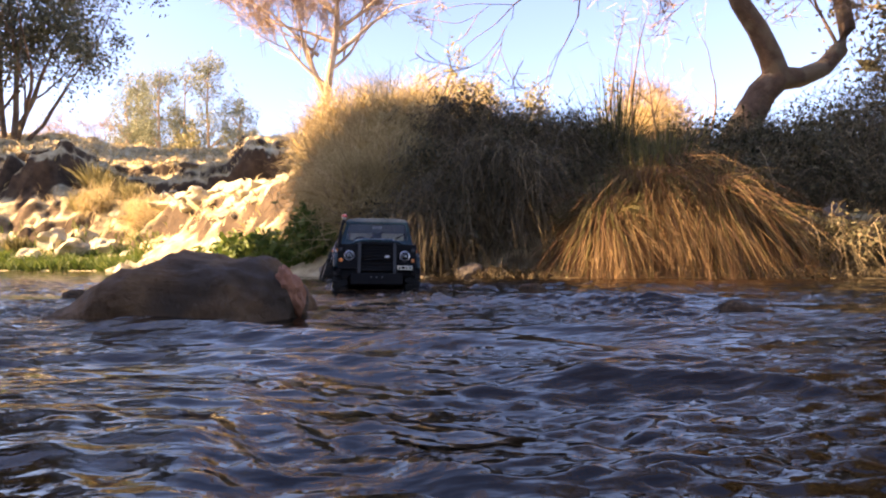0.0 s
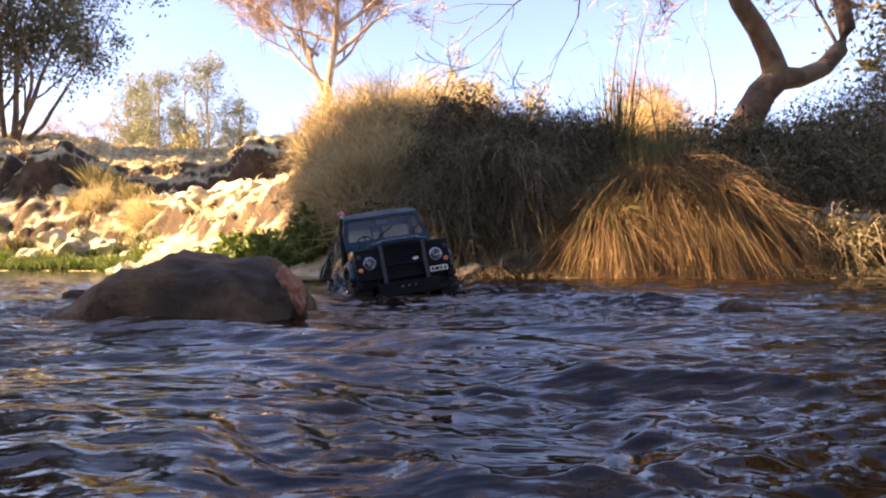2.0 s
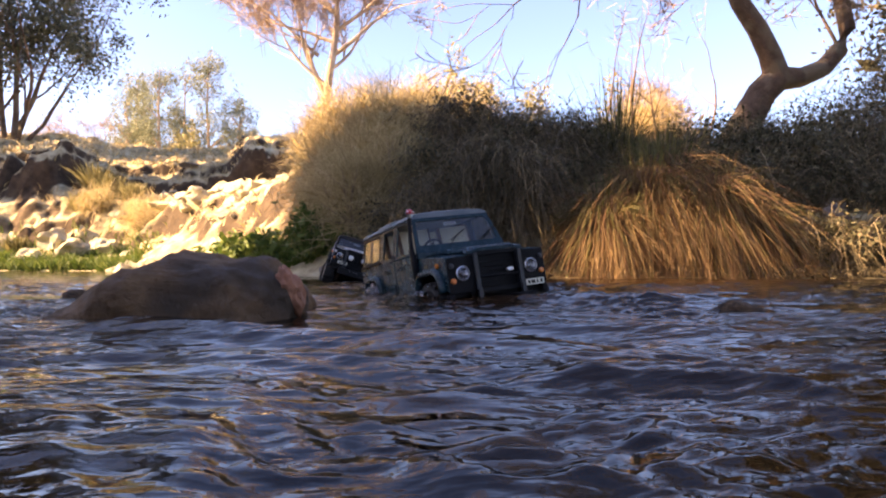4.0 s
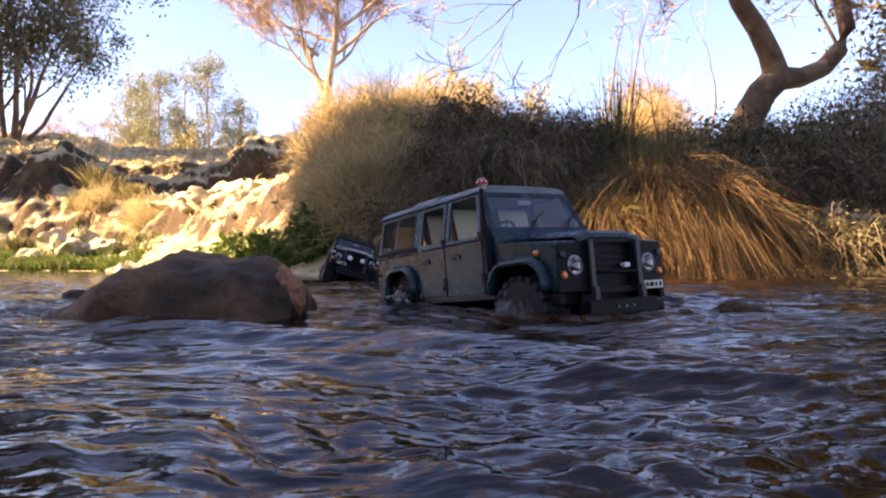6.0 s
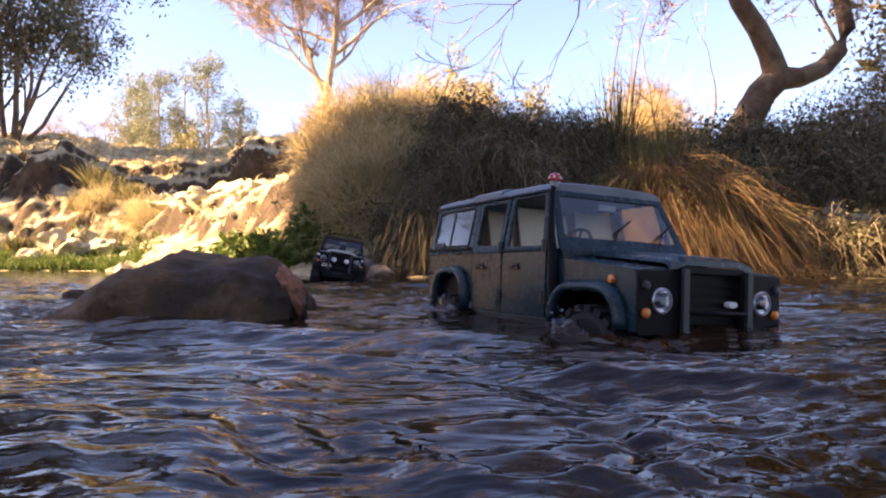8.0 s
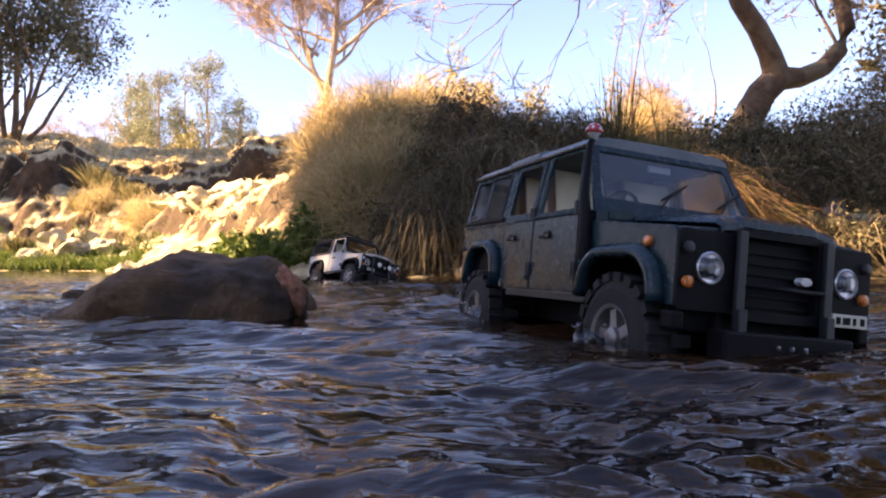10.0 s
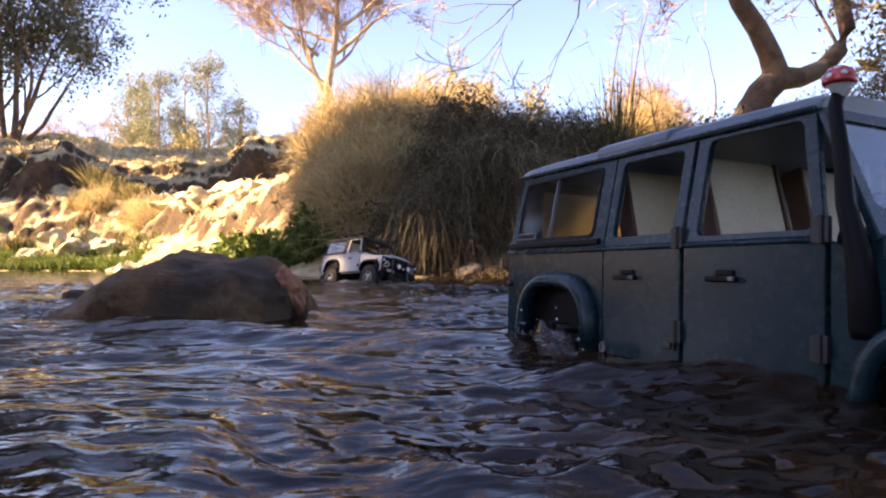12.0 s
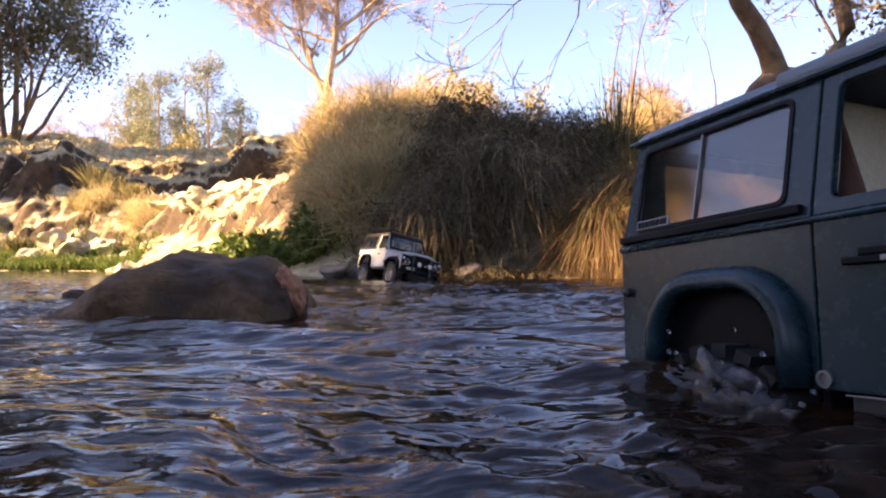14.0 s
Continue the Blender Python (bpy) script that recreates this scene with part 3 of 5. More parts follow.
        for q in ((0, 1, 2, 3), (7, 6, 5, 4), (0, 4, 5, 1), (2, 6, 7, 3), (1, 5, 6, 2), (3, 7, 4, 0)):
            bm.faces.new([vs[i] for i in q])
        part("wing_top", bm, paint, wing, bevel=0.0012)
        # inner arch
        for cx in (0.0, ax):
            bm = bmesh.new()
            box(bm, cx - 0.060, cx + 0.056, s * 0.045, s * 0.049, -0.005, 0.070)
            box(bm, cx - 0.060, cx + 0.056, s * 0.049, s * 0.083, 0.0655 if cx else 0.052, 0.068 if cx else 0.055)
            box(bm, cx - 0.060, cx - 0.057, s * 0.049, s * 0.083, 0.0, 0.066 if cx else 0.053)
            box(bm, cx + 0.046, cx + 0.049, s * 0.049, s * 0.083, 0.0, 0.066 if cx else 0.053)
            part("inner_arch", bm, BLACK_PLASTIC, car)
        arch_flare(car, front_arch, s, flare_paint)
        arch_flare(car, rear_arch, s, flare_paint)
        # black front panel of the wing
        bm = bmesh.new()
        panel(bm, rounded(0.036, 0.0855, 0.014, 0.0690, 0.003), [], lambda u, v, d: (0.0595 - d, s * u, v), 0.004)
        part("lamp_panel", bm, BLACK_PLASTIC, car, bevel=0.0006)
        headlight(car, s * 0.0605, 0.0435)
        small_lamp(car, 0.0590, s * 0.078, 0.033, 0.0042, ORANGE_LENS, "x")
        small_lamp(car, 0.0590, s * 0.079, 0.056, 0.0042, WHITE_GLOSS if not long_body else DARK_TRIM, "x", "side_light")
        small_lamp(car, 0.027, s * HALF, 0.0605, 0.0042, ORANGE_LENS, "y")
        # rear lamp on the side corner
        small_lamp(car, tail + 0.0065, s * HALF, 0.064, 0.0026, DARK_TRIM, "y", "marker_lamp")
        # bumper end and sill
        bm = bmesh.new()
        box(bm, -0.226 if long_body else -0.18, -0.060, s * (HALF - 0.010), s * (HALF - 0.002), 0.012, 0.019)
        part("sill", bm, DARK_TRIM, car, bevel=0.001)
        # black sheet behind the doors that stands in for shade in the seams
        bm = bmesh.new()
        box(bm, tail + 0.01, -0.066, s * (HALF - 0.0065), s * (HALF - 0.0045), 0.03, 0.088)
        part("seam_shade", bm, BLACK_PLASTIC, car)

    # roof: arched section between the gutters
    prof = [(GUTTER, 0.0752), (0.1555, 0.0748), (0.1600, 0.0718), (0.1632, 0.063), (0.1648, 0.045), (0.1655, 0.02)]
    ring = [(y, z) for z, y in prof] + [(-y, z) for z, y in reversed(prof)]
    bm = bmesh.new()
    prev = None
    for x, drop in ((tail - 0.001, 0.005), (tail + 0.006, 0.0015), (tail + 0.02, 0), (-0.14, 0), (-0.098, 0.001), (-0.088, 0.0035)):
        cur = [bm.verts.new((x, y, z - drop * (z - GUTTER) / 0.015)) for y, z in ring]
        if prev:
            for i in range(len(cur) - 1):
                bm.faces.new((prev[i], prev[i + 1], cur[i + 1], cur[i]))
            bm.faces.new((prev[-1], prev[0], cur[0], cur[-1]))
        else:
            bm.faces.new(cur[::-1])
        prev = cur
    bm.faces.new(prev)
    roof = part("roof", bm, DUSTY_SKYLIT_ROOF if long_body else CANVAS, car, "arched hard roof" if long_body else "dark canvas roof", smooth=False, bevel=0.0012)
    for s in (-1, 1):
        bm = bmesh.new()
        tube(bm, [(tail - 0.001, s * 0.0762, 0.1535), (-0.09, s * 0.0762, 0.1530)], 0.0014, 6)
        part("gutter", bm, top_paint, roof)
        if long_body:
            bm = bmesh.new()
            prev = None
            for x in (-0.262, -0.190):
                cur = [bm.verts.new((x + e, s * y, z)) for y, z, e in ((0.0745, 0.1545, 0), (0.0752, 0.1570, 0), (0.0740, 0.1615, 0), (0.0650, 0.1655, 0), (0.052, 0.1672, 0), (0.050, 0.1630, 0))]
                if prev:
                    for i in range(len(cur)):
                        j = (i + 1) % len(cur)
                        bm.faces.new((prev[i], prev[j], cur[j], cur[i]))
                    bm.faces.new(cur)
                else:
                    bm.faces.new(cur[::-1])
                prev = cur
            part("roof_light_panel", bm, DUSTY_SKYLIT_ROOF, roof, bevel=0.0015)
        else:
            bm = bmesh.new()
            tube(bm, [(tail + 0.02, s * 0.062, 0.177), (-0.10, s * 0.062, 0.177)], 0.0022, 8)
            for x in (tail + 0.03, -0.21, -0.12):
                tube(bm, [(x, s * 0.062, 0.165), (x, s * 0.062, 0.177)], 0.0016, 6)
            part("rack_rail", bm, BLACK_PLASTIC, roof)
    if not long_body:
        for x in (tail + 0.03, -0.24, -0.18, -0.12):
            bm = bmesh.new()
            tube(bm, [(x, -0.062, 0.176), (x, 0.062, 0.176)], 0.0018, 6)
            part("rack_bar", bm, BLACK_PLASTIC, roof)

    # tail wall with a window
    bm = bmesh.new()
    panel(bm, [(-HALF + 0.002, 0.018), (HALF - 0.002, 0.018), (HALF - 0.002, WAIST), (side_y(GUTTER) - 0.002, GUTTER), (-side_y(GUTTER) + 0.002, GUTTER), (-HALF + 0.002, WAIST)],
          [rounded(-0.055, 0.055, 0.100, 0.143, 0.004)], lambda u, v, d: (tail + 0.001 + d, u, v), 0.003)
    part("tail_wall", bm, paint, car, bevel=0.0008)
    bm = bmesh.new()
    box(bm, tail - 0.010, tail + 0.004, -0.080, 0.080, -0.004, 0.012)
    part("rear_bumper", bm, BLACK_PLASTIC, car, bevel=0.0015)

    # windscreen frame, glass, scuttle
    def screen(u, v, d):
        k = (v - 0.096) / (0.1525 - 0.096)
        return (-0.0570 - 0.0300 * k - d * 0.88, u * (1 - 0.13 * k), v - d * 0.47)

    bm = bmesh.new()
    panel(bm, [(-0.0835, 0.0885), (0.0835, 0.0885), (0.0855, 0.1535), (-0.0855, 0.1535)], [rounded(-0.076, 0.076, 0.103, 0.1475, 0.004)], screen, 0.004)
    part("windscreen_frame", bm, paint if long_body else BLACK_PLASTIC, car, bevel=0.0008)
    bm = bmesh.new()
    panel(bm, rounded(-0.0757, 0.0757, 0.1033, 0.1472, 0.004), [], lambda u, v, d: screen(u, v, d + 0.0015), 0.001)
    g = part("windscreen", bm, GLASS, car, "dusty windscreen")
    g.visible_shadow = False
    bm = bmesh.new()
    box(bm, -0.064, -0.052, -0.0835, 0.0835, 0.080, 0.0905)
    scuttle = part("scuttle", bm, paint, car, bevel=0.001)
    for y in (-0.045, 0.045):
        bm = bmesh.new()
        box(bm, -0.0525, -0.0505, y - 0.028, y + 0.028, 0.0835, 0.0895)
        part("vent_flap", bm, paint, scuttle, bevel=0.0006)
    wiper(car, -0.022, 0.020)
    wiper(car, 0.040, 0.018)

    # bonnet with its raised centre
    bm = bmesh.new()
    prev = None
    for x, dz in ((-0.0525, 0.0105), (-0.02, 0.0085), (0.03, 0.0045), (0.052, 0.0025), (0.058, -0.001), (0.0585, -0.006)):
        cur = [bm.verts.new((x, y, 0.074 + dz + h)) for y, h in ((-0.0515, 0.0), (-0.049, 0.003), (-0.036, 0.0045), (-0.032, 0.0070), (0.032, 0.0070), (0.036, 0.0045), (0.049, 0.003), (0.0515, 0.0))]
        if prev:
            for i in range(len(cur) - 1):
                bm.faces.new((prev[i], cur[i], cur[i + 1], prev[i + 1]))
        prev = cur
    bonnet = part("bonnet", bm, paint, car)
    md = bonnet.modifiers.new("thick", "SOLIDIFY")
    md.thickness = 0.002
    # grille
    bm = bmesh.new()
    box(bm, 0.048, 0.0535, -0.036, 0.036, 0.010, 0.071)
    grille = part("grille", bm, BLACK_PLASTIC, car, "black slatted grille")
    for i in range(6):
        bm = bmesh.new()
        box(bm, 0.0535, 0.0560, -0.033, 0.033, 0.020 + i * 0.0075, 0.0225 + i * 0.0075)
        part("slat", bm, BLACK_PLASTIC, grille)
    bm = bmesh.new()
    panel(bm, rounded(-0.038, 0.038, 0.010, 0.074, 0.003), [rounded(-0.033, 0.033, 0.017, 0.068, 0.003)], lambda u, v, d: (0.0610 - d, u, v), 0.006)
    part("grille_surround", bm, BLACK_PLASTIC, grille, bevel=0.0008)
    bm = bmesh.new()
    lathe(bm, [(0.0560, 0.0052), (0.0615, 0.0050), (0.0618, 0.0005)], "x", 16, (0, 0, 0))
    for v in bm.verts:
        v.co.y, v.co.z = 0.0225 + v.co.y * 1.1, 0.0415 + v.co.z * 0.6
    part("badge", bm, WHITE_GLOSS, grille, "small pale oval badge")
    # bumper, guard and plate
    bm = bmesh.new()
    box(bm, 0.056, 0.074, -0.056, 0.056, -0.022, 0.003)
    for y in (-0.082, 0.082):
        box(bm, 0.046, 0.0605, y - 0.006, y + 0.004, 0.000, 0.013)
    bumper = part("front_bumper", bm, BLACK_PLASTIC, car, bevel=0.002)
    for y in (-0.012, 0.0, 0.012):
        bm = bmesh.new()
        lathe(bm, [(0.0738, 0.0016), (0.0752, 0.0016), (0.0756, 0.0005)], "x", 10, (0, y, -0.006))
        part("bolt", bm, STEEL, bumper)
    for y in (-0.0385, 0.0385):
        bm = bmesh.new()
        box(bm, 0.0625, 0.0665, y - 0.0035, y + 0.0035, 0.016, 0.0715)
        box(bm, 0.0625, 0.0700, y - 0.0035, y + 0.0035, -0.006, 0.018)
        part("guard_post", bm, DARK_TRIM, bumper, "flat steel guard strip", bevel=0.0008)
    bm = bmesh.new()
    tube(bm, [(0.0650, -0.036, 0.034), (0.0650, 0.036, 0.034)], 0.0016, 8)
    part("guard_bar", bm, BLACK_PLASTIC, bumper, smooth=True)
    py, pz = (0.061, 0.0165) if long_body else (-0.045, 0.020)
    bm = bmesh.new()
    box(bm, 0.064, 0.0655, py - 0.0165, py + 0.0165, pz - 0.0048, pz + 0.0048)
    plate = part("number_plate", bm, PLATE_YELLOW, car, "pale number plate", bevel=0.0005)
    for i, w in enumerate((0.004, 0.003, 0.007, 0.004)):
        bm = bmesh.new()
        y = py + 0.0115 - i * 0.0076
        box(bm, 0.0655, 0.0659, y - w / 2, y + w / 2, pz - 0.0026, pz + 0.0026)
        part("plate_bar", bm, BLACK_PLASTIC, plate)
    if not long_body:
        for y in (-0.022, 0.024):
            bm = bmesh.new()
            lathe(bm, [(0.074, 0.006), (0.078, 0.0115), (0.084, 0.0115), (0.0845, 0.010), (0.0835, 0.0005)], "x", 20, (0, y, 0.040))
            lamp = part("spot_lamp", bm, BLACK_PLASTIC, car, "round spot lamp")
            bm = bmesh.new()
            lathe(bm, [(0.0838, 0.010), (0.0862, 0.006), (0.0868, 0.0005)], "x", 20, (0, y, 0.040))
            part("lens", bm, WHITE_GLOSS, lamp, smooth=True)
    # chassis, floor, steering wheel and seats
    bm = bmesh.new()
    box(bm, tail + 0.02, 0.045, -0.040, 0.040, -0.010, 0.020)
    for cx in (0, ax):
        tube(bm, [(cx, -0.07, 0), (cx, 0.07, 0)], 0.008, 8)
    part("chassis", bm, BLACK_PLASTIC, car)
    bm = bmesh.new()
    box(bm, tail + 0.004, -0.060, -0.078, 0.078, 0.028, 0.034)
    part("cabin_floor", bm, DARK_TRIM, car)
    bm = bmesh.new()
    box(bm, -0.066, -0.058, -0.078, 0.078, 0.034, 0.095)
    part("dashboard", bm, DARK_TRIM, car, bevel=0.002)
    for y in (-0.040, 0.040):
        seat(car, -0.150, y, 0.028)
    if long_body:
        seat(car, -0.222, 0.0, 0.066, 0.096)
    bm = bmesh.new()
    m = Matrix.Translation((-0.088, -0.040, 0.098)) @ Matrix.Rotation(radians(-60), 4, "Y")
    ringp = [m @ Vector((0.017 * math.cos(a), 0.017 * math.sin(a), 0)) for a in np.linspace(0, 2 * math.pi, 20)]
    tube(bm, ringp, 0.0018, 6)
    tube(bm, [m @ Vector((-0.017, 0, 0)), m @ Vector((0.017, 0, 0))], 0.0014, 6)
    tube(bm, [m @ Vector((0, 0, 0)), (-0.064, -0.040, 0.085)], 0.002, 6)
    part("steering_wheel", bm, BLACK_PLASTIC, car)
    bm = bmesh.new()
    box(bm, -0.092, -0.089, -0.012, 0.012, 0.136, 0.143)
    part("rear_view_mirror", bm, STEEL, car, bevel=0.001)
    if long_body:
        # intake pipe up the screen pillar, capped with a toy toadstool
        bm = bmesh.new()
        tube(bm, [(-0.057, -0.0885, 0.047), (-0.057, -0.0890, 0.050), (-0.0575, -0.0895, 0.066), (-0.0595, -0.0895, 0.082), (-0.066, -0.0885, 0.104), (-0.0695, -0.0860, 0.127), (-0.0760, -0.0815, 0.149), (-0.0760, -0.0795, 0.155)],
             [0.0056, 0.0062, 0.0060, 0.0052, 0.0040, 0.0034, 0.0032, 0.0030], 14)
        pipe = part("snorkel", bm, BLACK_PLASTIC, car, "dark intake pipe on the windscreen pillar", smooth=True)
        bm = bmesh.new()
        lathe(bm, [(0.156, 0.0030), (0.160, 0.0040), (0.1615, 0.0060), (0.1625, 0.0061)], "z", 16, (-0.0755, -0.079, -0.002))
        part("stem", bm, WHITE_GLOSS, pipe, "white toadstool stem", smooth=True)
        bm = bmesh.new()
        lathe(bm, [(0.1615, 0.0068), (0.163, 0.0074), (0.1655, 0.0070), (0.168, 0.0056), (0.1698, 0.0032), (0.1704, 0.0004)], "z", 24, (-0.0755, -0.079, -0.002))
        part("cap", bm, RED_GLOSS, pipe, "red toadstool cap with white spots", smooth=True)
        for az, el in ((270, 15), (320, 20), (15, 15), (70, 15), (125, 18), (180, 15), (225, 18), (295, 52), (30, 55), (150, 55), (230, 55), (0, 85)):
            a, e = radians(az), radians(el)
            n = Vector((math.cos(a) * math.cos(e), math.sin(a) * math.cos(e), math.sin(e)))
            c = Vector((-0.0755, -0.079, 0.1612)) + Vector((n.x * 0.0073, n.y * 0.0073, n.z * 0.0070))
            bm = bmesh.new()
            bmesh.ops.create_uvsphere(bm, u_segments=8, v_segments=5, radius=0.0014)
            q = n.to_track_quat("Z", "Y").to_matrix().to_4x4()
            for v in bm.verts:
                v.co = Matrix.Translation(c) @ q @ Vector((v.co.x, v.co.y, v.co.z * 0.35))
            part("spot", bm, WHITE_GLOSS, pipe, smooth=True)
        for s in (-1, 1):
            bm = bmesh.new()
            lathe(bm, [(s * HALF, 0.0036), (s * (HALF + 0.0022), 0.0036), (s * (HALF + 0.0022), 0.0024), (s * (HALF + 0.0010), 0.0022), (s * (HALF + 0.0010), 0.0004)], "y", 16, (-0.2345, 0, 0.0245))
            part("plug_ring", bm, STEEL, car, "small round metal plug")
            x = -0.173
            bm = bmesh.new()
            box(bm, x - 0.0042, x + 0.0042, s * (HALF + 0.0006), s * (HALF + 0.0020), 0.0290, 0.0370)
            box(bm, x - 0.0028, x + 0.0028, s * (HALF + 0.0020), s * (HALF + 0.0038), 0.0300, 0.0335)
            part("door_bracket", bm, DARK_TRIM, car, "small dark hinge bracket", bevel=0.0005)
            bm = bmesh.new()
            box(bm, -0.226, -0.078, s * (HALF + 0.0002), s * (HALF + 0.0013), 0.0186, 0.0194)
            part("sill_edge", bm, STEEL, car, "worn bare metal sill edge")
        # name badge on the rear window, lettering as plain bars
        bm = bmesh.new()
        panel(bm, [(tail + 0.013, 0.0995), (tail + 0.040, 0.0995), (tail + 0.040, 0.1045), (tail + 0.013, 0.1045)], [], lambda u, v, d: (u, -(side_y(v) + 0.0012 - d), v), 0.001)
        tag = part("name_badge", bm, STEEL, car, "silver badge strip")
        for i in range(8):
            bm = bmesh.new()
            u0 = tail + 0.0145 + i * 0.0031
            panel(bm, [(u0, 0.1003), (u0 + 0.0022, 0.1003), (u0 + 0.0022, 0.1037), (u0, 0.1037)], [], lambda u, v, d: (u, -(side_y(v) + 0.0016 - d), v), 0.0006)
            part("badge_bar", bm, BLACK_PLASTIC, tag)
    wheels = [build_wheel(car, x, s * 0.079) for x in (0.0, ax) for s in (-1, 1)]
    return car, wheels


GREEN_CAR, GREEN_WHEELS = build_car(True, TEAL_PAINT, "dark teal model off-road wagon fording the river")
WHITE_CAR, WHITE_WHEELS = build_car(False, WHITE_PAINT, "white model off-road car with dark canvas roof fording behind")


def build_bow_wave():
    """The heap of water that the wagon pushes and drags along its sides."""
    rng = np.random.default_rng(55)
    rip = waves(rng, 26, 0.02, 0.07, 0.4, 1.4)

    def height(x, y):
        dx = np.maximum(np.maximum(-0.37 - x, x - 0.075), 0)
        dy = np.maximum(np.abs(y) - 0.088, 0)
        d = np.hypot(dx, dy)
        crest = 0.009 * np.exp(-((d - 0.008) / 0.014) ** 2) * (0.55 + 0.6 * smoothstep(-0.35, 0.06, x))
        trail = 0.006 * np.exp(-((d - 0.05 - 0.15 * np.maximum(0, 0.06 - x)) / 0.016) ** 2)
        return crest + trail + 0.16 * wave_sum(rip, x, y) * np.exp(-d / 0.04) - 0.008 - 0.05 * smoothstep(0.06, 0.2, d)

    wave = thing("bow_wave", "heaped rippling water churned up beside the wagon", "wave")
    part("crest", sheet("crest", np.linspace(-0.52, 0.22, 210), np.linspace(-0.25, 0.25, 150), height, WATER), None, wave, kind="structure")
    # churned heaps and drops where the wheels stir the water
    for cx, cy, size in ((-0.285, -0.100, 1.05), (-0.250, -0.112, 0.7), (-0.010, -0.104, 0.9), (-0.285, 0.104, 1.0), (0.0, 0.108, 1.0)):
        bm = bmesh.new()
        bmesh.ops.create_icosphere(bm, subdivisions=4, radius=1.0)
        off = Vector(rng.uniform(0, 40, 3))
        for v in bm.verts:
            d = v.co.normalized()
            k = 0.75 + 0.55 * noise.fractal(d * 2.4 + off, 0.8, 2.0, 4)
            v.co = (d.x * 0.040 * size * k, d.y * 0.017 * size * k, d.z * 0.021 * size * k)
        heap = part("churned_water", bm, SPRAY, wave, smooth=True)
        heap.location = (cx, cy, -0.006)
        bm = bmesh.new()
        for i in range(9):
            bmesh.ops.create_icosphere(bm, subdivisions=1, radius=float(rng.uniform(0.0005, 0.0014)), matrix=Matrix.Translation((cx + rng.normal(0, 0.028) * size, cy + math.copysign(abs(rng.normal(0, 0.012)), cy), rng.uniform(0.004, 0.030) * size)))
        part("spray", bm, SPRAY, wave, smooth=True, kind="stuff")
    return wave


BOW_WAVE = build_bow_wave()


# ---- growing things and stones: helpers ----
def ground_at(x, y):
    return float(ground_height(np.array([x]), np.array([y]))[0])


def tubes(lines, sides=6):
    """Vertices and faces of many tapered tubes. lines: (points, radii)."""
    verts, faces, base = [], [], 0
    ang = np.linspace(0, 2 * math.pi, sides, endpoint=False)
    for pts, rad in lines:
        pts, rad = np.asarray(pts, float), np.asarray(rad, float)
        d = np.gradient(pts, axis=0)
        d /= np.linalg.norm(d, axis=1, keepdims=True) + 1e-9
        ref = np.where(np.abs(d[:, 2:3]) > 0.9, [[1.0, 0, 0]], [[0, 0, 1.0]])
        a = np.cross(d, ref)
        a /= np.linalg.norm(a, axis=1, keepdims=True) + 1e-9
        b = np.cross(d, a)
        ring = pts[:, None] + rad[:, None, None] * (np.cos(ang)[None, :, None] * a[:, None] + np.sin(ang)[None, :, None] * b[:, None])
        n = len(pts)
        verts.append(ring.reshape(-1, 3))
        i = np.arange((n - 1) * sides)
        r, c = i // sides, i % sides
        f = np.stack([r * sides + c, r * sides + (c + 1) % sides, (r + 1) * sides + (c + 1) % sides, (r + 1) * sides + c], 1)
        faces.append(f + base)
        base += n * sides
    return np.concatenate(verts), np.concatenate(faces)


def unit(v):
    return v / (np.linalg.norm(v, axis=-1, keepdims=True) + 1e-9)


def leaves(rng, centres, size, aspect=0.45, droop=0.3):
    """A pointed, folded leaf at each centre, any way up."""
    n = len(centres)
    d = unit(rng.normal(0, 1, (n, 3)) + np.array([0, 0, -droop]))
    a = unit(np.cross(d, rng.normal(0, 1, (n, 3))))
    b = np.cross(d, a)
    L = size * rng.uniform(0.6, 1.3, (n, 1))
    w = L * aspect
    v = np.stack([centres, centres + d * L * 0.5 + a * w * 0.5 + b * w * 0.15, centres + d * L, centres + d * L * 0.5 - a * w * 0.5 + b * w * 0.15], 1)
    f = np.arange(4 * n).reshape(n, 4)
    return v.reshape(-1, 3), f


def blades(rng, roots, dirs, length, width, droop, steps=5):
    """Thin blades that bend over under their weight."""
    n = len(roots)
    length = np.broadcast_to(np.asarray(length, float).reshape(-1, 1), (n, 1))
    side = unit(np.cross(dirs, rng.normal(0, 1, (n, 3))))
    rows = []
    for k in range(steps):
        t = k / (steps - 1)
        p = roots + dirs * length * t
        p = p + np.array([0, 0, -1.0]) * (length * droop * t * t)
        p = p + unit(dirs * [1, 1, 0]) * (length * droop * 0.12 * t * t)
        w = width * (1 - t) ** 0.6 * 0.5 + width * 0.04
        rows.append(p - side * w)
        rows.append(p + side * w)
    v = np.stack(rows, 1)
    m = 2 * steps
    idx = np.arange(n)[:, None] * m
    f = np.concatenate([np.concatenate([idx + 2 * k, idx + 2 * k + 1, idx + 2 * k + 3, idx + 2 * k + 2], 1) for k in range(steps - 1)])
    return v.reshape(-1, 3), f


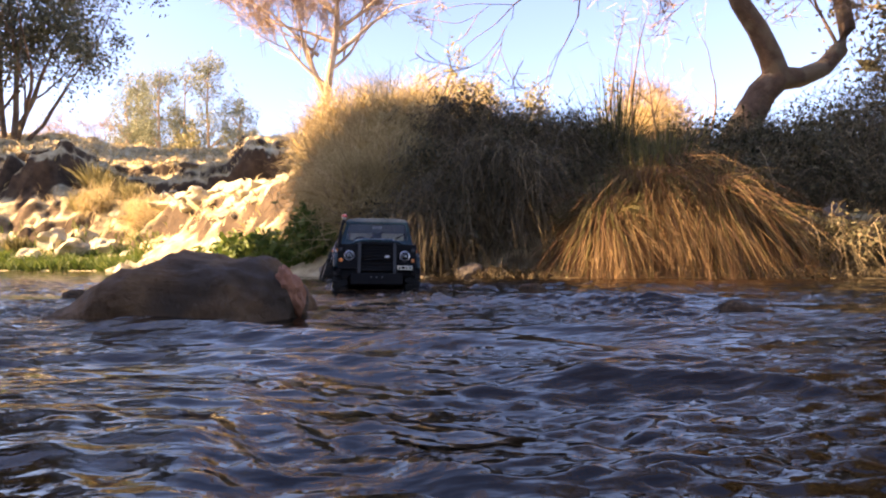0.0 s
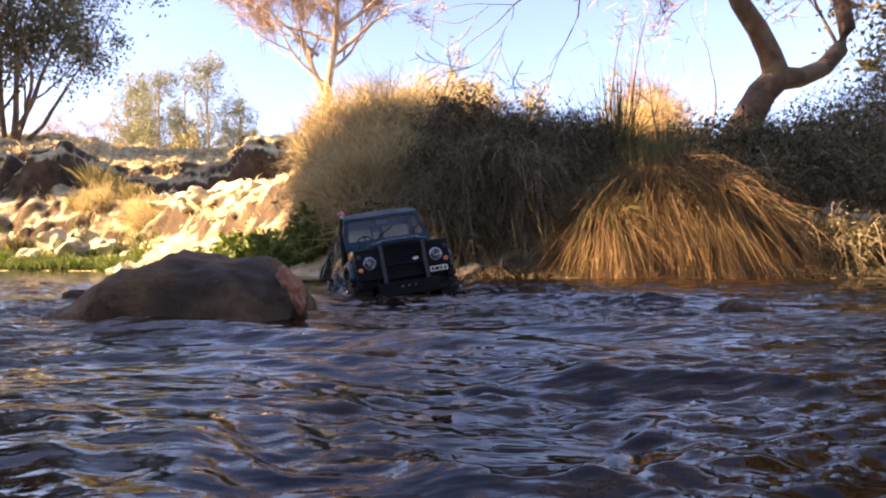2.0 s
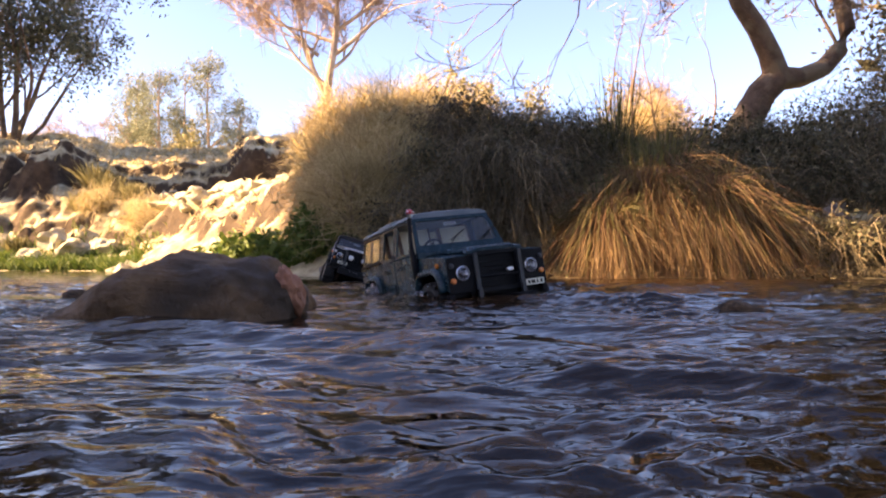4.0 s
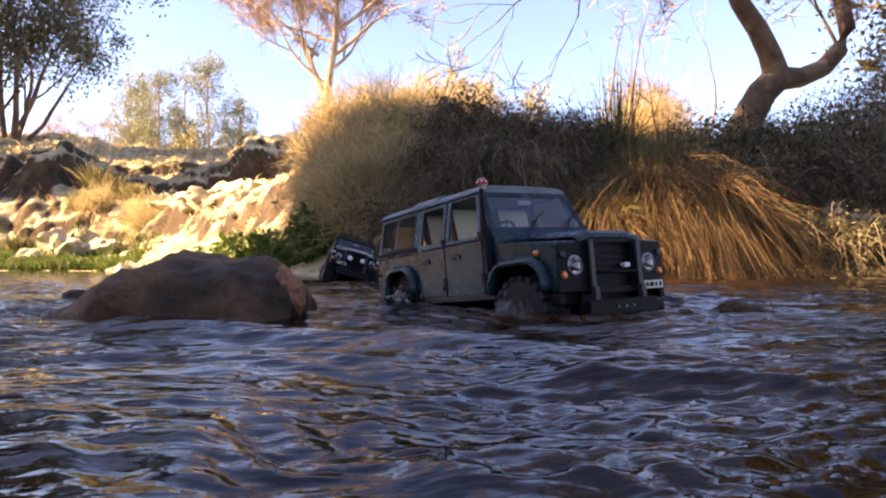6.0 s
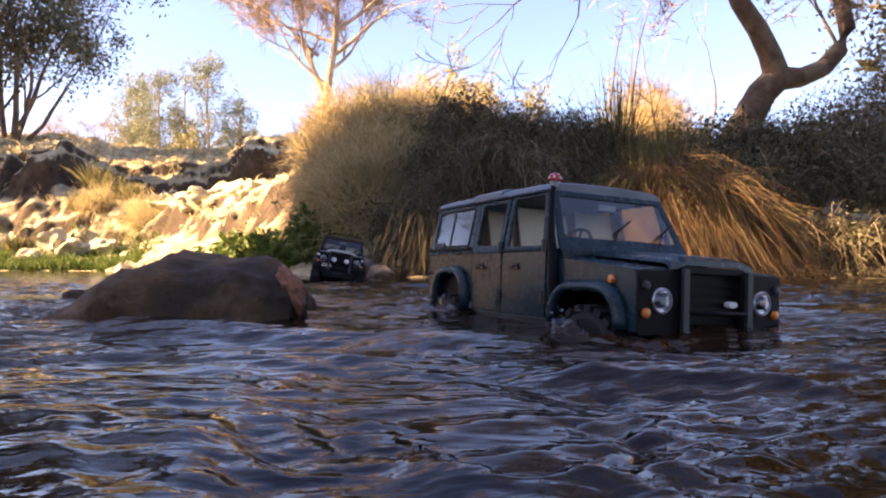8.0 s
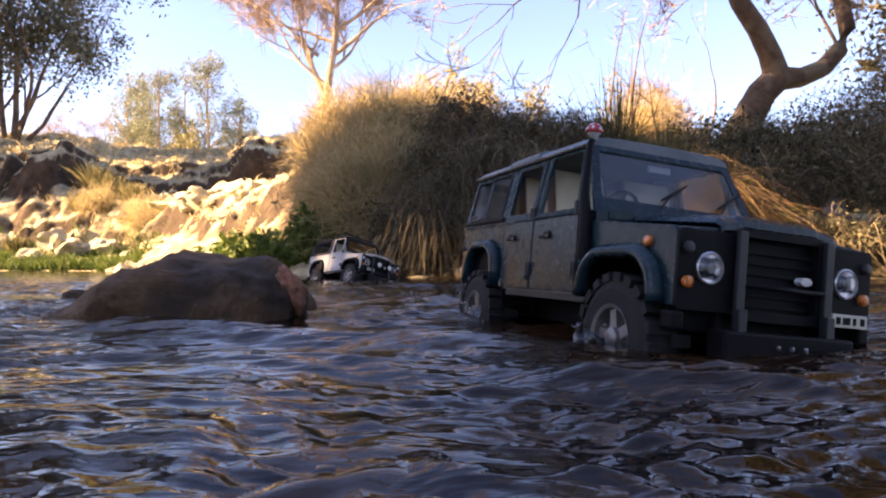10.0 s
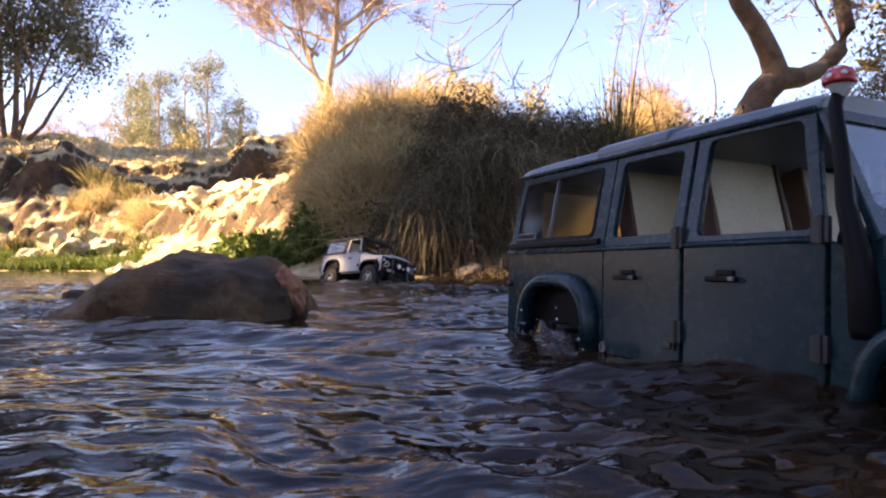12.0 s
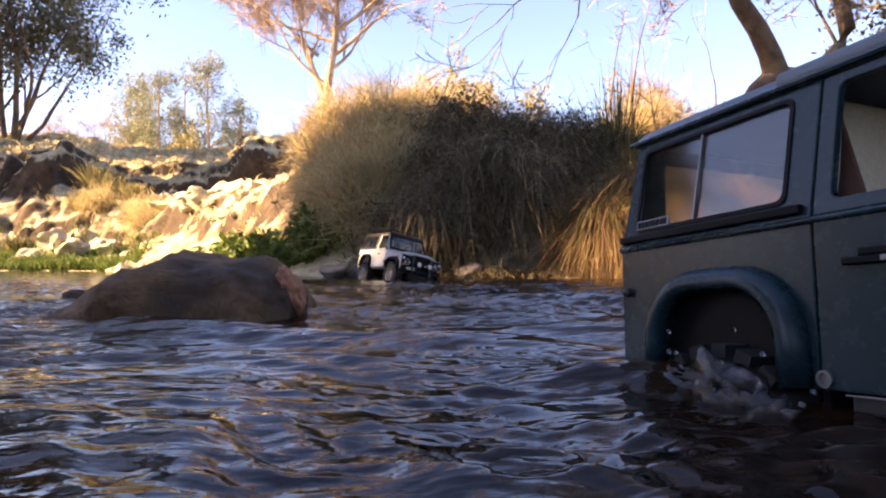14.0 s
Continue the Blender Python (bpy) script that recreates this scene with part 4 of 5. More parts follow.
def grow(rng, start, way, length, radius, levels, fork=3, spread=0.6, lift=0.15, shrink=0.68, wiggle=0.12, least=0.0):
    """Branch lines and their tips, forking level by level."""
    lines, tips = [], []

    def limb(p, d, L, r, lev):
        pts, rad = [p], [r]
        steps = 5 if lev > 1 else 3
        for i in range(steps):
            d = unit(d + rng.normal(0, wiggle, 3) + np.array([0, 0, lift * 0.3]))
            p = p + d * L / steps
            pts.append(p)
            rad.append(max(least, r * (1 - 0.45 * (i + 1) / steps)))
        lines.append((pts, rad))
        if lev == 0:
            tips.extend(pts[1:])
            return
        for j in range(fork + (rng.random() < 0.4)):
            k = steps if j == 0 else rng.integers(max(1, steps // 2), steps + 1)
            nd = unit(d + rng.normal(0, spread, 3) * (0.5 if j == 0 else 1) + np.array([0, 0, lift]))
            limb(pts[k], nd, L * shrink * rng.uniform(0.75, 1.15), rad[k] * (0.75 if j == 0 else 0.55), lev - 1)

    limb(np.asarray(start, float), unit(np.asarray(way, float)), length, radius, levels)
    return lines, np.array(tips)


def ball(rng, n, centre, radii, hollow=0.35):
    """Points spread through an uneven ball, denser to its skin."""
    d = unit(rng.normal(0, 1, (n, 3)))
    r = (hollow + (1 - hollow) * rng.random((n, 1))) * (1 + 0.25 * np.sin(d[:, :1] * 5 + d[:, 1:2] * 4 + rng.uniform(0, 6)))
    return np.asarray(centre) + d * r * np.asarray(radii)


def clumps(rng, n, centre, radii, count, small):
    """A crown of small clumps with gaps between."""
    heads = ball(rng, count, centre, radii, 0.45)
    pick = rng.integers(0, count, n)
    return heads[pick] + rng.normal(0, small, (n, 3)) * (0.6 + 0.8 * rng.random((count, 1)))[pick]


def stone_mesh(name, seed, material, sharp=0.35, detail=3):
    """A worn boulder about 1 m across, its flat facets cut by planes."""
    rng = np.random.default_rng(seed)
    bm = bmesh.new()
    bmesh.ops.create_icosphere(bm, subdivisions=detail, radius=0.5)
    planes = [(Vector(unit(rng.normal(0, 1, 3))), rng.uniform(0.24, 0.42)) for _ in range(12)]
    off = Vector(rng.uniform(0, 50, 3))
    for v in bm.verts:
        p = v.co.copy()
        for n, d in planes:
            over = p.dot(n) - d
            if over > 0:
                p -= n * over * 0.97
        p += v.normal * (noise.fractal(p * 3 + off, 0.6, 2.0, 4) * 0.06 * sharp * 3)
        v.co = p
    me = bpy.data.meshes.new(name)
    bm.to_mesh(me)
    bm.free()
    me.materials.append(material)
    return me


def lay_stone(mesh, x, y, sx, sy, sz, turn, label, sink=0.25, group="", z=None, tilt=0.0, name="stone"):
    ob = new(name, mesh)
    base = ground_at(x, y) if z is None else z
    ob.matrix_basis = Matrix.LocRotScale((x, y, base + sz * (0.5 - sink)), Euler((tilt, tilt * 0.6, radians(turn))), (sx, sy, sz))
    return tagged(ob, label, "rock", group)


# ---- stones ----
def build_big_rock():
    """The long brown boulder in the current: flat-topped, low to one end, one broken red corner."""
    bm = bmesh.new()
    bmesh.ops.create_icosphere(bm, subdivisions=6, radius=1.0)
    off = Vector((3.1, 7.7, 1.2))
    for v in bm.verts:
        d = v.co.normalized()
        p = Vector([math.copysign(abs(c) ** 0.62, c) for c in d])
        # long fall to the upstream end, flat crown, blunt downstream face
        slump = 1 - 0.97 * max(0.0, (-p.x - 0.10) / 0.90) ** 1.0 - 0.22 * max(0.0, p.x - 0.55) / 0.45
        if p.z > 0:
            p.z *= slump
        q = Vector((p.x * 0.145, p.y * (0.150 - 0.035 * p.x), p.z * 0.074))
        q += d * (noise.fractal(q * 9 + off, 0.7, 2.0, 4) * 0.016 + noise.fractal(q * 34 + off, 0.7, 2.0, 3) * 0.0045)
        v.co = q
    me = bpy.data.meshes.new("boulder")
    bm.to_mesh(me)
    bm.free()
    me.polygons.foreach_set("use_smooth", np.ones(len(me.polygons), bool))
    me.materials.append(WET_ROCK)
    ob = new("boulder", me)
    ob.location = (-0.298, 0.81, -0.008)
    ob.rotation_euler = (0, 0, radians(6))
    tagged(ob, "long brown wet boulder lying in the current", "rock")
    bm = bmesh.new()
    bmesh.ops.create_icosphere(bm, subdivisions=3, radius=1.0)
    for v in bm.verts:
        d = v.co.normalized()
        k = 1 + 0.35 * noise.fractal(d * 2.2 + off, 0.7, 2.0, 4)
        v.co = (v.co.x * 0.013 * k, v.co.y * 0.015 * k, v.co.z * 0.026 * k)
        v.co = Matrix.Rotation(radians(-20), 3, "Y") @ v.co
    chip = part("broken_corner", bm, RED_BREAK, ob, "freshly broken reddish corner")
    chip.location = (0.120, -0.080, 0.034)


def build_stones():
    rng = np.random.default_rng(11)
    pale = [stone_mesh("pale_stone", 40 + i, PALE_ROCK, 0.6) for i in range(5)]
    grey = [stone_mesh("grey_stone", 60 + i, GREY_ROCK) for i in range(4)]
    wet = [stone_mesh("wet_stone", 80 + i, WET_ROCK, 0.5) for i in range(3)]
    # large pale blocks at the foot of the open slope
    for bx, by, s, h, turn in ((-4.35, 7.45, 0.42, 0.40, 20), (-4.05, 7.30, 0.44, 0.34, 70), (-4.55, 7.25, 0.30, 0.22, 40), (-3.78, 7.35, 0.34, 0.30, 10), (-4.95, 7.15, 0.30, 0.20, 0), (-3.5, 7.0, 0.2, 0.13, 30)):
        lay_stone(pale[rng.integers(5)], bx, by, s, s * 0.9, h, turn, "large pale sunlit stone block on the bank", 0.2, "blocks on the bank")
    # rubble on the slope
    for i in range(115):
        b = rng.uniform(-0.50, -0.19)
        d = rng.uniform(5.6, 8.4)
        s = float(np.exp(rng.normal(math.log(0.11), 0.5)))
        lay_stone(pale[rng.integers(5)], b * d, d, s * 1.2, s, s * 0.75, rng.uniform(0, 360), "pale weathered stone on the sunlit slope", 0.48, "rubble on the slope", tilt=rng.normal(0, 0.2))
    # long bedrock slabs high on the slope
    for bx, by, sx, sz in ((-2.7, 7.9, 0.9, 0.28), (-2.2, 7.7, 0.7, 0.25), (-1.75, 7.3, 0.55, 0.30), (-1.95, 6.9, 0.6, 0.28), (-2.5, 7.1, 0.6, 0.22), (-3.1, 7.7, 0.7, 0.2), (-1.55, 6.5, 0.42, 0.30)):
        lay_stone(pale[rng.integers(5)], bx, by, sx, 0.5, sz, rng.uniform(-30, 30), "long pale bedrock slab on the sunlit slope", 0.70, "bedrock slabs")
    # bedrock in the earth step
    for i in range(9):
        b = rng.uniform(-0.68, -0.34)
        d = rng.uniform(8.5, 9.9)
        s = rng.uniform(0.15, 0.4)
        lay_stone(grey[rng.integers(4)], b * d, d, s * 1.5, s, s * 0.6, rng.uniform(-25, 25), "grey rock jutting from the earth step", 0.35, "rocks in the step")
    # pale outcrop beside the golden bush
    for bx, by, s in ((-0.44, 5.6, 0.30), (-0.36, 5.5, 0.26), (-0.40, 5.35, 0.24)):
        lay_stone(pale[rng.integers(5)], bx, by, s, s, s * 0.8, rng.uniform(0, 90), "pale outcrop among dry bushes", 0.2, "outcrop", z=1.00 + 1.2 * (s - 0.24))
    # stones at the foot of the overgrown bank
    for bx, by, sx, sz in ((0.125, 3.0, 0.17, 0.10), (-0.28, 2.95, 0.17, 0.09), (-0.50, 3.05, 0.20, 0.12), (-0.36, 3.1, 0.15, 0.12), (1.72, 2.98, 0.14, 0.10), (1.80, 3.1, 0.16, 0.12), (1.88, 3.0, 0.12, 0.09), (1.77, 3.2, 0.10, 0.08), (1.93, 3.25, 0.2, 0.16), (1.70, 3.35, 0.12, 0.1), (2.02, 3.4, 0.14, 0.12)):
        lay_stone(grey[rng.integers(4)], bx, by, sx, sx * 0.8, sz, rng.uniform(0, 360), "dull grey stone at the water's edge", 0.25, "stones at the edge", z=max(0.0, ground_at(bx, by)) - 0.005)
    # stones that break the water
    for bx, by, sx, sy, sz, z, lab in ((0.365, 0.80, 0.085, 0.06, 0.050, -0.022, "low dark stone awash in the current"), (0.172, 1.27, 0.06, 0.035, 0.03, -0.004, "small reddish stone awash in the current"), (-0.56, 1.02, 0.07, 0.05, 0.034, -0.010, "low dark stone awash beside the boulder"), (0.09, 0.60, 0.08, 0.06, 0.035, -0.034, "small dark stone under a standing wave"), (-0.50, 1.30, 0.14, 0.05, 0.035, -0.006, "low dark stone awash beside the boulder")):
        m = wet[rng.integers(3)]
        lay_stone(m, bx, by, sx, sy, sz, rng.uniform(-20, 20), lab, 0.2, "stones awash", z=z, name="awash_stone")


# ---- sedges, bushes, plants ----
def sedge(x, y, z, reach, height, count, label, dry=True, seed=0, green=None, upright=260):
    """A fountain of blades over a skirt of old ones."""
    rng = np.random.default_rng(seed)
    ob = thing("sedge_clump", label, "sedge", pose(x, y, z))
    n = count
    a = rng.uniform(0, 2 * math.pi, n)
    tilt = rng.uniform(0.10, 1.0, n)
    d = np.stack([np.cos(a) * np.sin(tilt), np.sin(a) * np.sin(tilt), np.cos(tilt)], 1)
    roots = np.stack([np.cos(a) * 0.08, np.sin(a) * 0.08, np.full(n, height * 0.55)], 1) * rng.uniform(0.3, 1.4, (n, 1))
    L = reach * rng.uniform(0.7, 1.25, n)
    v, f = blades(rng, roots, unit(d + rng.normal(0, 0.13, d.shape)), L, 0.0024, rng.uniform(0.55, 1.3, (n, 1)), 6)
    part("arching_foliage", np_mesh("blades", v, f, green or SEDGE_GREEN), None, ob, "arching green blades", kind="stuff")
    if dry:
        n = int(count * 3.2)
        a = rng.uniform(0, 2 * math.pi, n)
        out = rng.uniform(0.25, 1.0, n)
        roots = np.stack([np.cos(a) * reach * 0.40 * out, np.sin(a) * reach * 0.40 * out, height * rng.uniform(0.55, 1.0, n)], 1)
        d = unit(np.stack([np.cos(a) * 0.24, np.sin(a) * 0.24, rng.uniform(-1.0, 0.0, n)], 1) + rng.normal(0, 0.20, (n, 3)))
        v, f = blades(rng, roots, d, height * rng.uniform(0.4, 1.05, n), 0.0026, 0.65, 5)
        part("dry_skirt", np_mesh("dry", v, f, SEDGE_DRY), None, ob, "hanging rust-brown old blades", kind="stuff")
    if upright:
        n = upright
        a = rng.uniform(0, 2 * math.pi, n)
        tilt = np.abs(rng.normal(0, 0.22, n))
        d = np.stack([np.cos(a) * np.sin(tilt), np.sin(a) * np.sin(tilt), np.cos(tilt)], 1)
        roots = np.stack([np.cos(a), np.sin(a), np.zeros(n)], 1) * rng.uniform(0, 0.1, (n, 1)) + [0, 0, height * 0.6]
        v, f = blades(rng, roots, d, reach * rng.uniform(0.5, 1.1, n), 0.005, 0.1, 4)
        part("upright_growth", np_mesh("stalks", v, f, SEDGE_GREEN), None, ob, "thin upright stalks", kind="stuff")
    return ob


def bush(x, y, z, w, h, label, leaf, stem, seed, n_leaf=2600, n_blade=900, leaf_size=0.035, twiggy=0):
    """An untidy bush of stems, leaves and hanging straws."""
    rng = np.random.default_rng(seed)
    ob = thing("bush", label, "bush", pose(x, y, z))
    lines = []
    for i in range(9):
        a = rng.uniform(0, 6.28)
        lines += grow(rng, (math.cos(a) * w * 0.1, math.sin(a) * w * 0.1, -0.05), (math.cos(a) * 0.35, math.sin(a) * 0.35, 1), h * 0.45, 0.010, 2, 3, 0.5, 0.2)[0]
    v, f = tubes(lines, 4)
    part("stem_work", np_mesh("stems", v, f, stem), None, ob, kind="stuff")
    pts = clumps(rng, n_leaf, (0, 0, h * 0.52), (w * 0.5, w * 0.42, h * 0.48), 46, 0.07 * max(w, 0.5))
    pts = pts[pts[:, 2] > -0.02]
    v, f = leaves(rng, pts, leaf_size)
    part("foliage", np_mesh("leaves", v, f, leaf), None, ob, kind="stuff")
    if n_blade:
        roots = clumps(rng, n_blade, (0, 0, h * 0.55), (w * 0.5, w * 0.42, h * 0.42), 60, 0.05)
        out = unit(roots * [1, 1, 0] + rng.normal(0, 0.1, (n_blade, 3)))
        d = unit(out * 0.5 + np.stack([np.zeros(n_blade), np.zeros(n_blade), rng.uniform(-1.0, 1.0, n_blade)], 1) + rng.normal(0, 0.22, (n_blade, 3)))
        v, f = blades(rng, roots, d, rng.uniform(0.15, 0.45, n_blade) * max(0.6, h), 0.0034, 0.9, 5)
        # shade-toned straw in the dark thicket, sunlit gold in the twiggy bushes
        part("straw", np_mesh("straws", v, f, SEDGE_SHADED if not twiggy else GOLD_LEAF), None, ob, "hanging dry straw", kind="stuff")
    if twiggy:
        base = clumps(rng, twiggy, (0, 0, h * 0.5), (w * 0.48, w * 0.4, h * 0.48), 50, 0.06)
        d = unit(base * [1, 1, 0.4] + rng.normal(0, 0.5, (twiggy, 3)) + [0, 0, 0.5])
        v, f = blades(rng, base, d, rng.uniform(0.08, 0.26, twiggy), 0.0032, 0.25, 3)
        part("twig_haze", np_mesh("twigs", v, f, GOLD_LEAF), None, ob, "fine pale twigs", kind="stuff")
    return ob


def build_bank_growth():
    # the great sedge and its smaller neighbours at the water's edge
    sedge(0.96, 3.08, 0.05, 0.38, 0.46, 1500, "great sedge clump with rust-brown skirt at the water's edge", True, 1, None, 120)
    sedge(1.20, 3.04, 0.04, 0.36, 0.42, 1500, "great sedge clump with rust-brown skirt at the water's edge", True, 5, None, 60)
    sedge(1.10, 3.28, 0.18, 0.42, 0.42, 1100, "arching green sedge behind the great clump", True, 6, None, 160)
    sedge(0.72, 2.97, 0.02, 0.30, 0.34, 1100, "yellow-green sedge clump at the water's edge", True, 2, None, 60)
    sedge(1.42, 3.04, 0.03, 0.30, 0.30, 1000, "drooping sedge clump with dry skirt", True, 3, None, 40)
    sedge(0.98, 3.75, 0.45, 0.55, 0.40, 500, "tall thin sedge on the bank", False, 4, None, 120)
    # dark overgrown bank: front row, then taller rows behind
    rng = np.random.default_rng(77)
    rows = [
        (-0.06, 3.22, 0.50, 0.48), (0.14, 3.28, 0.58, 0.54), (0.36, 3.26, 0.56, 0.54), (0.60, 3.60, 0.5, 0.6),
        (-0.02, 3.74, 0.50, 0.84), (0.16, 3.70, 0.60, 0.92), (0.38, 3.72, 0.64, 0.84), (0.66, 3.75, 0.62, 0.86), (0.92, 3.80, 0.6, 0.78),
        (0.02, 4.10, 0.7, 0.95), (0.35, 4.2, 0.62, 0.92), (0.66, 4.2, 0.62, 0.95), (1.0, 4.3, 0.6, 0.86), (1.28, 4.0, 0.6, 0.66),
    ]
    for i, (x, y, w, h) in enumerate(rows):
        z = max(0.02, ground_at(x, y)) - 0.03
        top = h if y < 3.6 else max(0.3, h - z + 0.10)
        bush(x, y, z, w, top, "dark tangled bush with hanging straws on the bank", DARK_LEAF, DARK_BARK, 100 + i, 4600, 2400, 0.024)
    # right end of the bank: ivy-dark bushes
    for i, (x, y, w, h) in enumerate(((1.62, 3.45, 0.5, 0.34), (1.95, 3.55, 0.55, 0.5), (1.75, 3.85, 0.7, 0.62), (2.15, 3.8, 0.7, 0.60), (2.5, 3.7, 0.7, 0.75), (2.1, 4.3, 0.8, 0.46), (2.55, 4.2, 0.8, 0.80), (2.95, 4.3, 0.9, 1.2), (1.5, 4.2, 0.6, 0.5), (2.35, 3.15, 0.6, 0.36), (2.75, 3.2, 0.7, 0.6), (1.75, 3.05, 0.5, 0.18), (2.1, 3.0, 0.5, 0.22), (2.45, 2.95, 0.5, 0.25), (1.45, 3.6, 0.6, 0.42))):
        z = max(0.02, ground_at(x, y)) - 0.03
        bush(x, y, z, w, h * 0.85, "dark leafy evergreen bush on the shaded bank", DARK_LEAF, DARK_BARK, 140 + i, 4200, 900, 0.027)
    # golden twiggy bushes where the sun falls
    for i, (x, y, w, h) in enumerate(((-0.61, 4.40, 0.62, 0.58), (-0.50, 4.65, 0.66, 0.60), (-0.72, 5.0, 0.66, 0.54), (-0.38, 4.8, 0.7, 0.60), (-0.62, 4.00, 0.42, 0.40), (-0.2, 4.7, 0.6, 0.62), (-0.55, 4.1, 0.5, 0.60), (-0.58, 3.75, 0.45, 0.52), (-0.45, 3.55, 0.45, 0.48), (-0.30, 4.2, 0.6, 0.72), (-0.24, 4.9, 0.6, 0.74), (-0.30, 3.75, 0.5, 0.60))):
        z = max(0.02, ground_at(x, y)) - 0.03
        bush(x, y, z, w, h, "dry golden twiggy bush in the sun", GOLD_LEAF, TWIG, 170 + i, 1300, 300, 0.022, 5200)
    # golden growth lit above the dark bank
    for i, (x, y, w, h) in enumerate(((0.12, 5.6, 0.8, 0.95), (1.75, 5.6, 0.55, 0.9), (-0.1, 5.8, 0.6, 0.95))):
        bush(x, y, ground_at(x, y) - 0.03, w, h, "dry golden bush standing above the bank", GOLD_LEAF, TWIG, 190 + i, 2400, 400, 0.035, 1800)


def build_low_plants():
    rng = np.random.default_rng(31)
    for i, (x, y, w, h) in enumerate(((-1.15, 4.15, 0.5, 0.17), (-0.95, 3.95, 0.5, 0.18), (-0.78, 3.72, 0.45, 0.18), (-1.45, 4.65, 0.5, 0.2), (-0.62, 3.55, 0.4, 0.24), (-1.25, 4.45, 0.4, 0.16))):
        ob = thing("leafy_plant", "low bright green leafy plant near the water", "plant", pose(x, y, max(0.0, ground_at(x, y))), "leafy plants at the edge")
        pts = clumps(rng, 900, (0, 0, h * 0.5), (w * 0.5, w * 0.4, h * 0.5), 26, 0.03)
        v, f = leaves(rng, pts[pts[:, 2] > 0], 0.045, 0.7, 0.1)
        part("foliage", np_mesh("leaves", v, f, GREEN_LEAF), None, ob, kind="stuff")
        lines = [([(0, 0, -0.02), tuple(p * 0.5), tuple(p)], [0.004, 0.003, 0.002]) for p in pts[:24]]
        v, f = tubes(lines, 4)
        part("stem_work", np_mesh("stems", v, f, GREEN_LEAF), None, ob, kind="stuff")
    # green margin of the pool
    n = 9000
    x = rng.uniform(-7.0, -3.0, n)
    y = along(FAR_SHORE, x) + np.abs(rng.normal(0, 0.35, n)) - 0.03
    z = np.maximum(ground_height(x, y), 0) - 0.01
    d = unit(np.stack([rng.normal(0, 0.35, n), rng.normal(0, 0.35, n), np.ones(n)], 1))
    v, f = blades(rng, np.stack([x, y, z], 1), d, rng.uniform(0.06, 0.22, n), 0.014, 0.35, 4)
    tagged(new("shore_grass", np_mesh("shore_grass", v, f, GREEN_LEAF)), "bright green grass along the pool's edge", "grass", kind="stuff")
    # grass in the shade-dark sedge tones, over the water's edge below the thicket
    n = 7000
    x = rng.uniform(-0.5, 3.0, n)
    y = along(FAR_SHORE, x) + np.abs(rng.normal(0, 0.10, n)) - 0.06
    z = np.maximum(ground_height(x, y), 0) - 0.01
    d = unit(np.stack([rng.normal(0, 0.4, n), rng.normal(-0.5, 0.4, n), np.ones(n)], 1))
    v, f = blades(rng, np.stack([x, y, z], 1), d, rng.uniform(0.05, 0.20, n), 0.005, 0.7, 5)
    tagged(new("bank_grass", np_mesh("bank_grass", v, f, SEDGE_SHADED)), "tangled grass in shaded tones hanging over the water's edge", "grass", kind="stuff")
    # thin dry grass on the slope and the meadow
    n = 26000
    x = rng.uniform(-9, 0.2, n)
    y = rng.uniform(5.4, 13.5, n)
    keep = (y > along(FAR_SHORE, x) + 0.25) & ((roughness_field(x, y, 44, 1.1) > 0.55) | (y > 9.3))
    x, y = x[keep], y[keep]
    n = len(x)
    z = ground_height(x, y) - 0.01
    d = unit(np.stack([rng.normal(0, 0.4, n), rng.normal(0, 0.4, n), np.ones(n)], 1))
    v, f = blades(rng, np.stack([x, y, z], 1), d, rng.uniform(0.05, 0.2, n), 0.014, 0.5, 4)
    tagged(new("dry_grass", np_mesh("dry_grass", v, f, GOLD_LEAF)), "thin dry yellow grass on the open slope", "grass", kind="stuff")
    # low dry shrubs on the slope
    for i in range(3):
        b, dist = rng.uniform(-0.66, -0.42), rng.uniform(7.3, 8.2)
        x, y = b * dist, dist
        bush(x, y, ground_at(x, y) - 0.02, rng.uniform(0.25, 0.45), rng.uniform(0.15, 0.28), "low dry shrub on the sunlit slope", GOLD_LEAF if i % 3 else EUCALYPT_LEAF, TWIG, 260 + i, 700, 300, 0.03, 900)
    # dry tufts by the earth step
    for i, (b, dist, s) in enumerate(((-0.525, 8.4, 0.5), (-0.50, 8.3, 0.45), (-0.545, 8.1, 0.36), (-0.47, 8.2, 0.3), (-0.64, 7.6, 0.25))):
        x, y = b * dist, dist
        ob = thing("grass_tuft", "tall dry yellow grass tuft by the earth step", "grass", pose(x, y, ground_at(x, y) - 0.02), "tufts on the slope")
        n = 420
        a = rng.uniform(0, 6.28, n)
        t = np.abs(rng.normal(0, 0.38, n))
        d = np.stack([np.cos(a) * np.sin(t), np.sin(a) * np.sin(t), np.cos(t)], 1)
        v, f = blades(rng, np.stack([np.cos(a), np.sin(a), np.zeros(n)], 1) * rng.uniform(0, 0.1, (n, 1)), d, s * rng.uniform(0.5, 1.2, n), 0.012, 0.3, 4)
        part("foliage", np_mesh("tuft", v, f, EUCALYPT_LEAF), None, ob, kind="stuff")


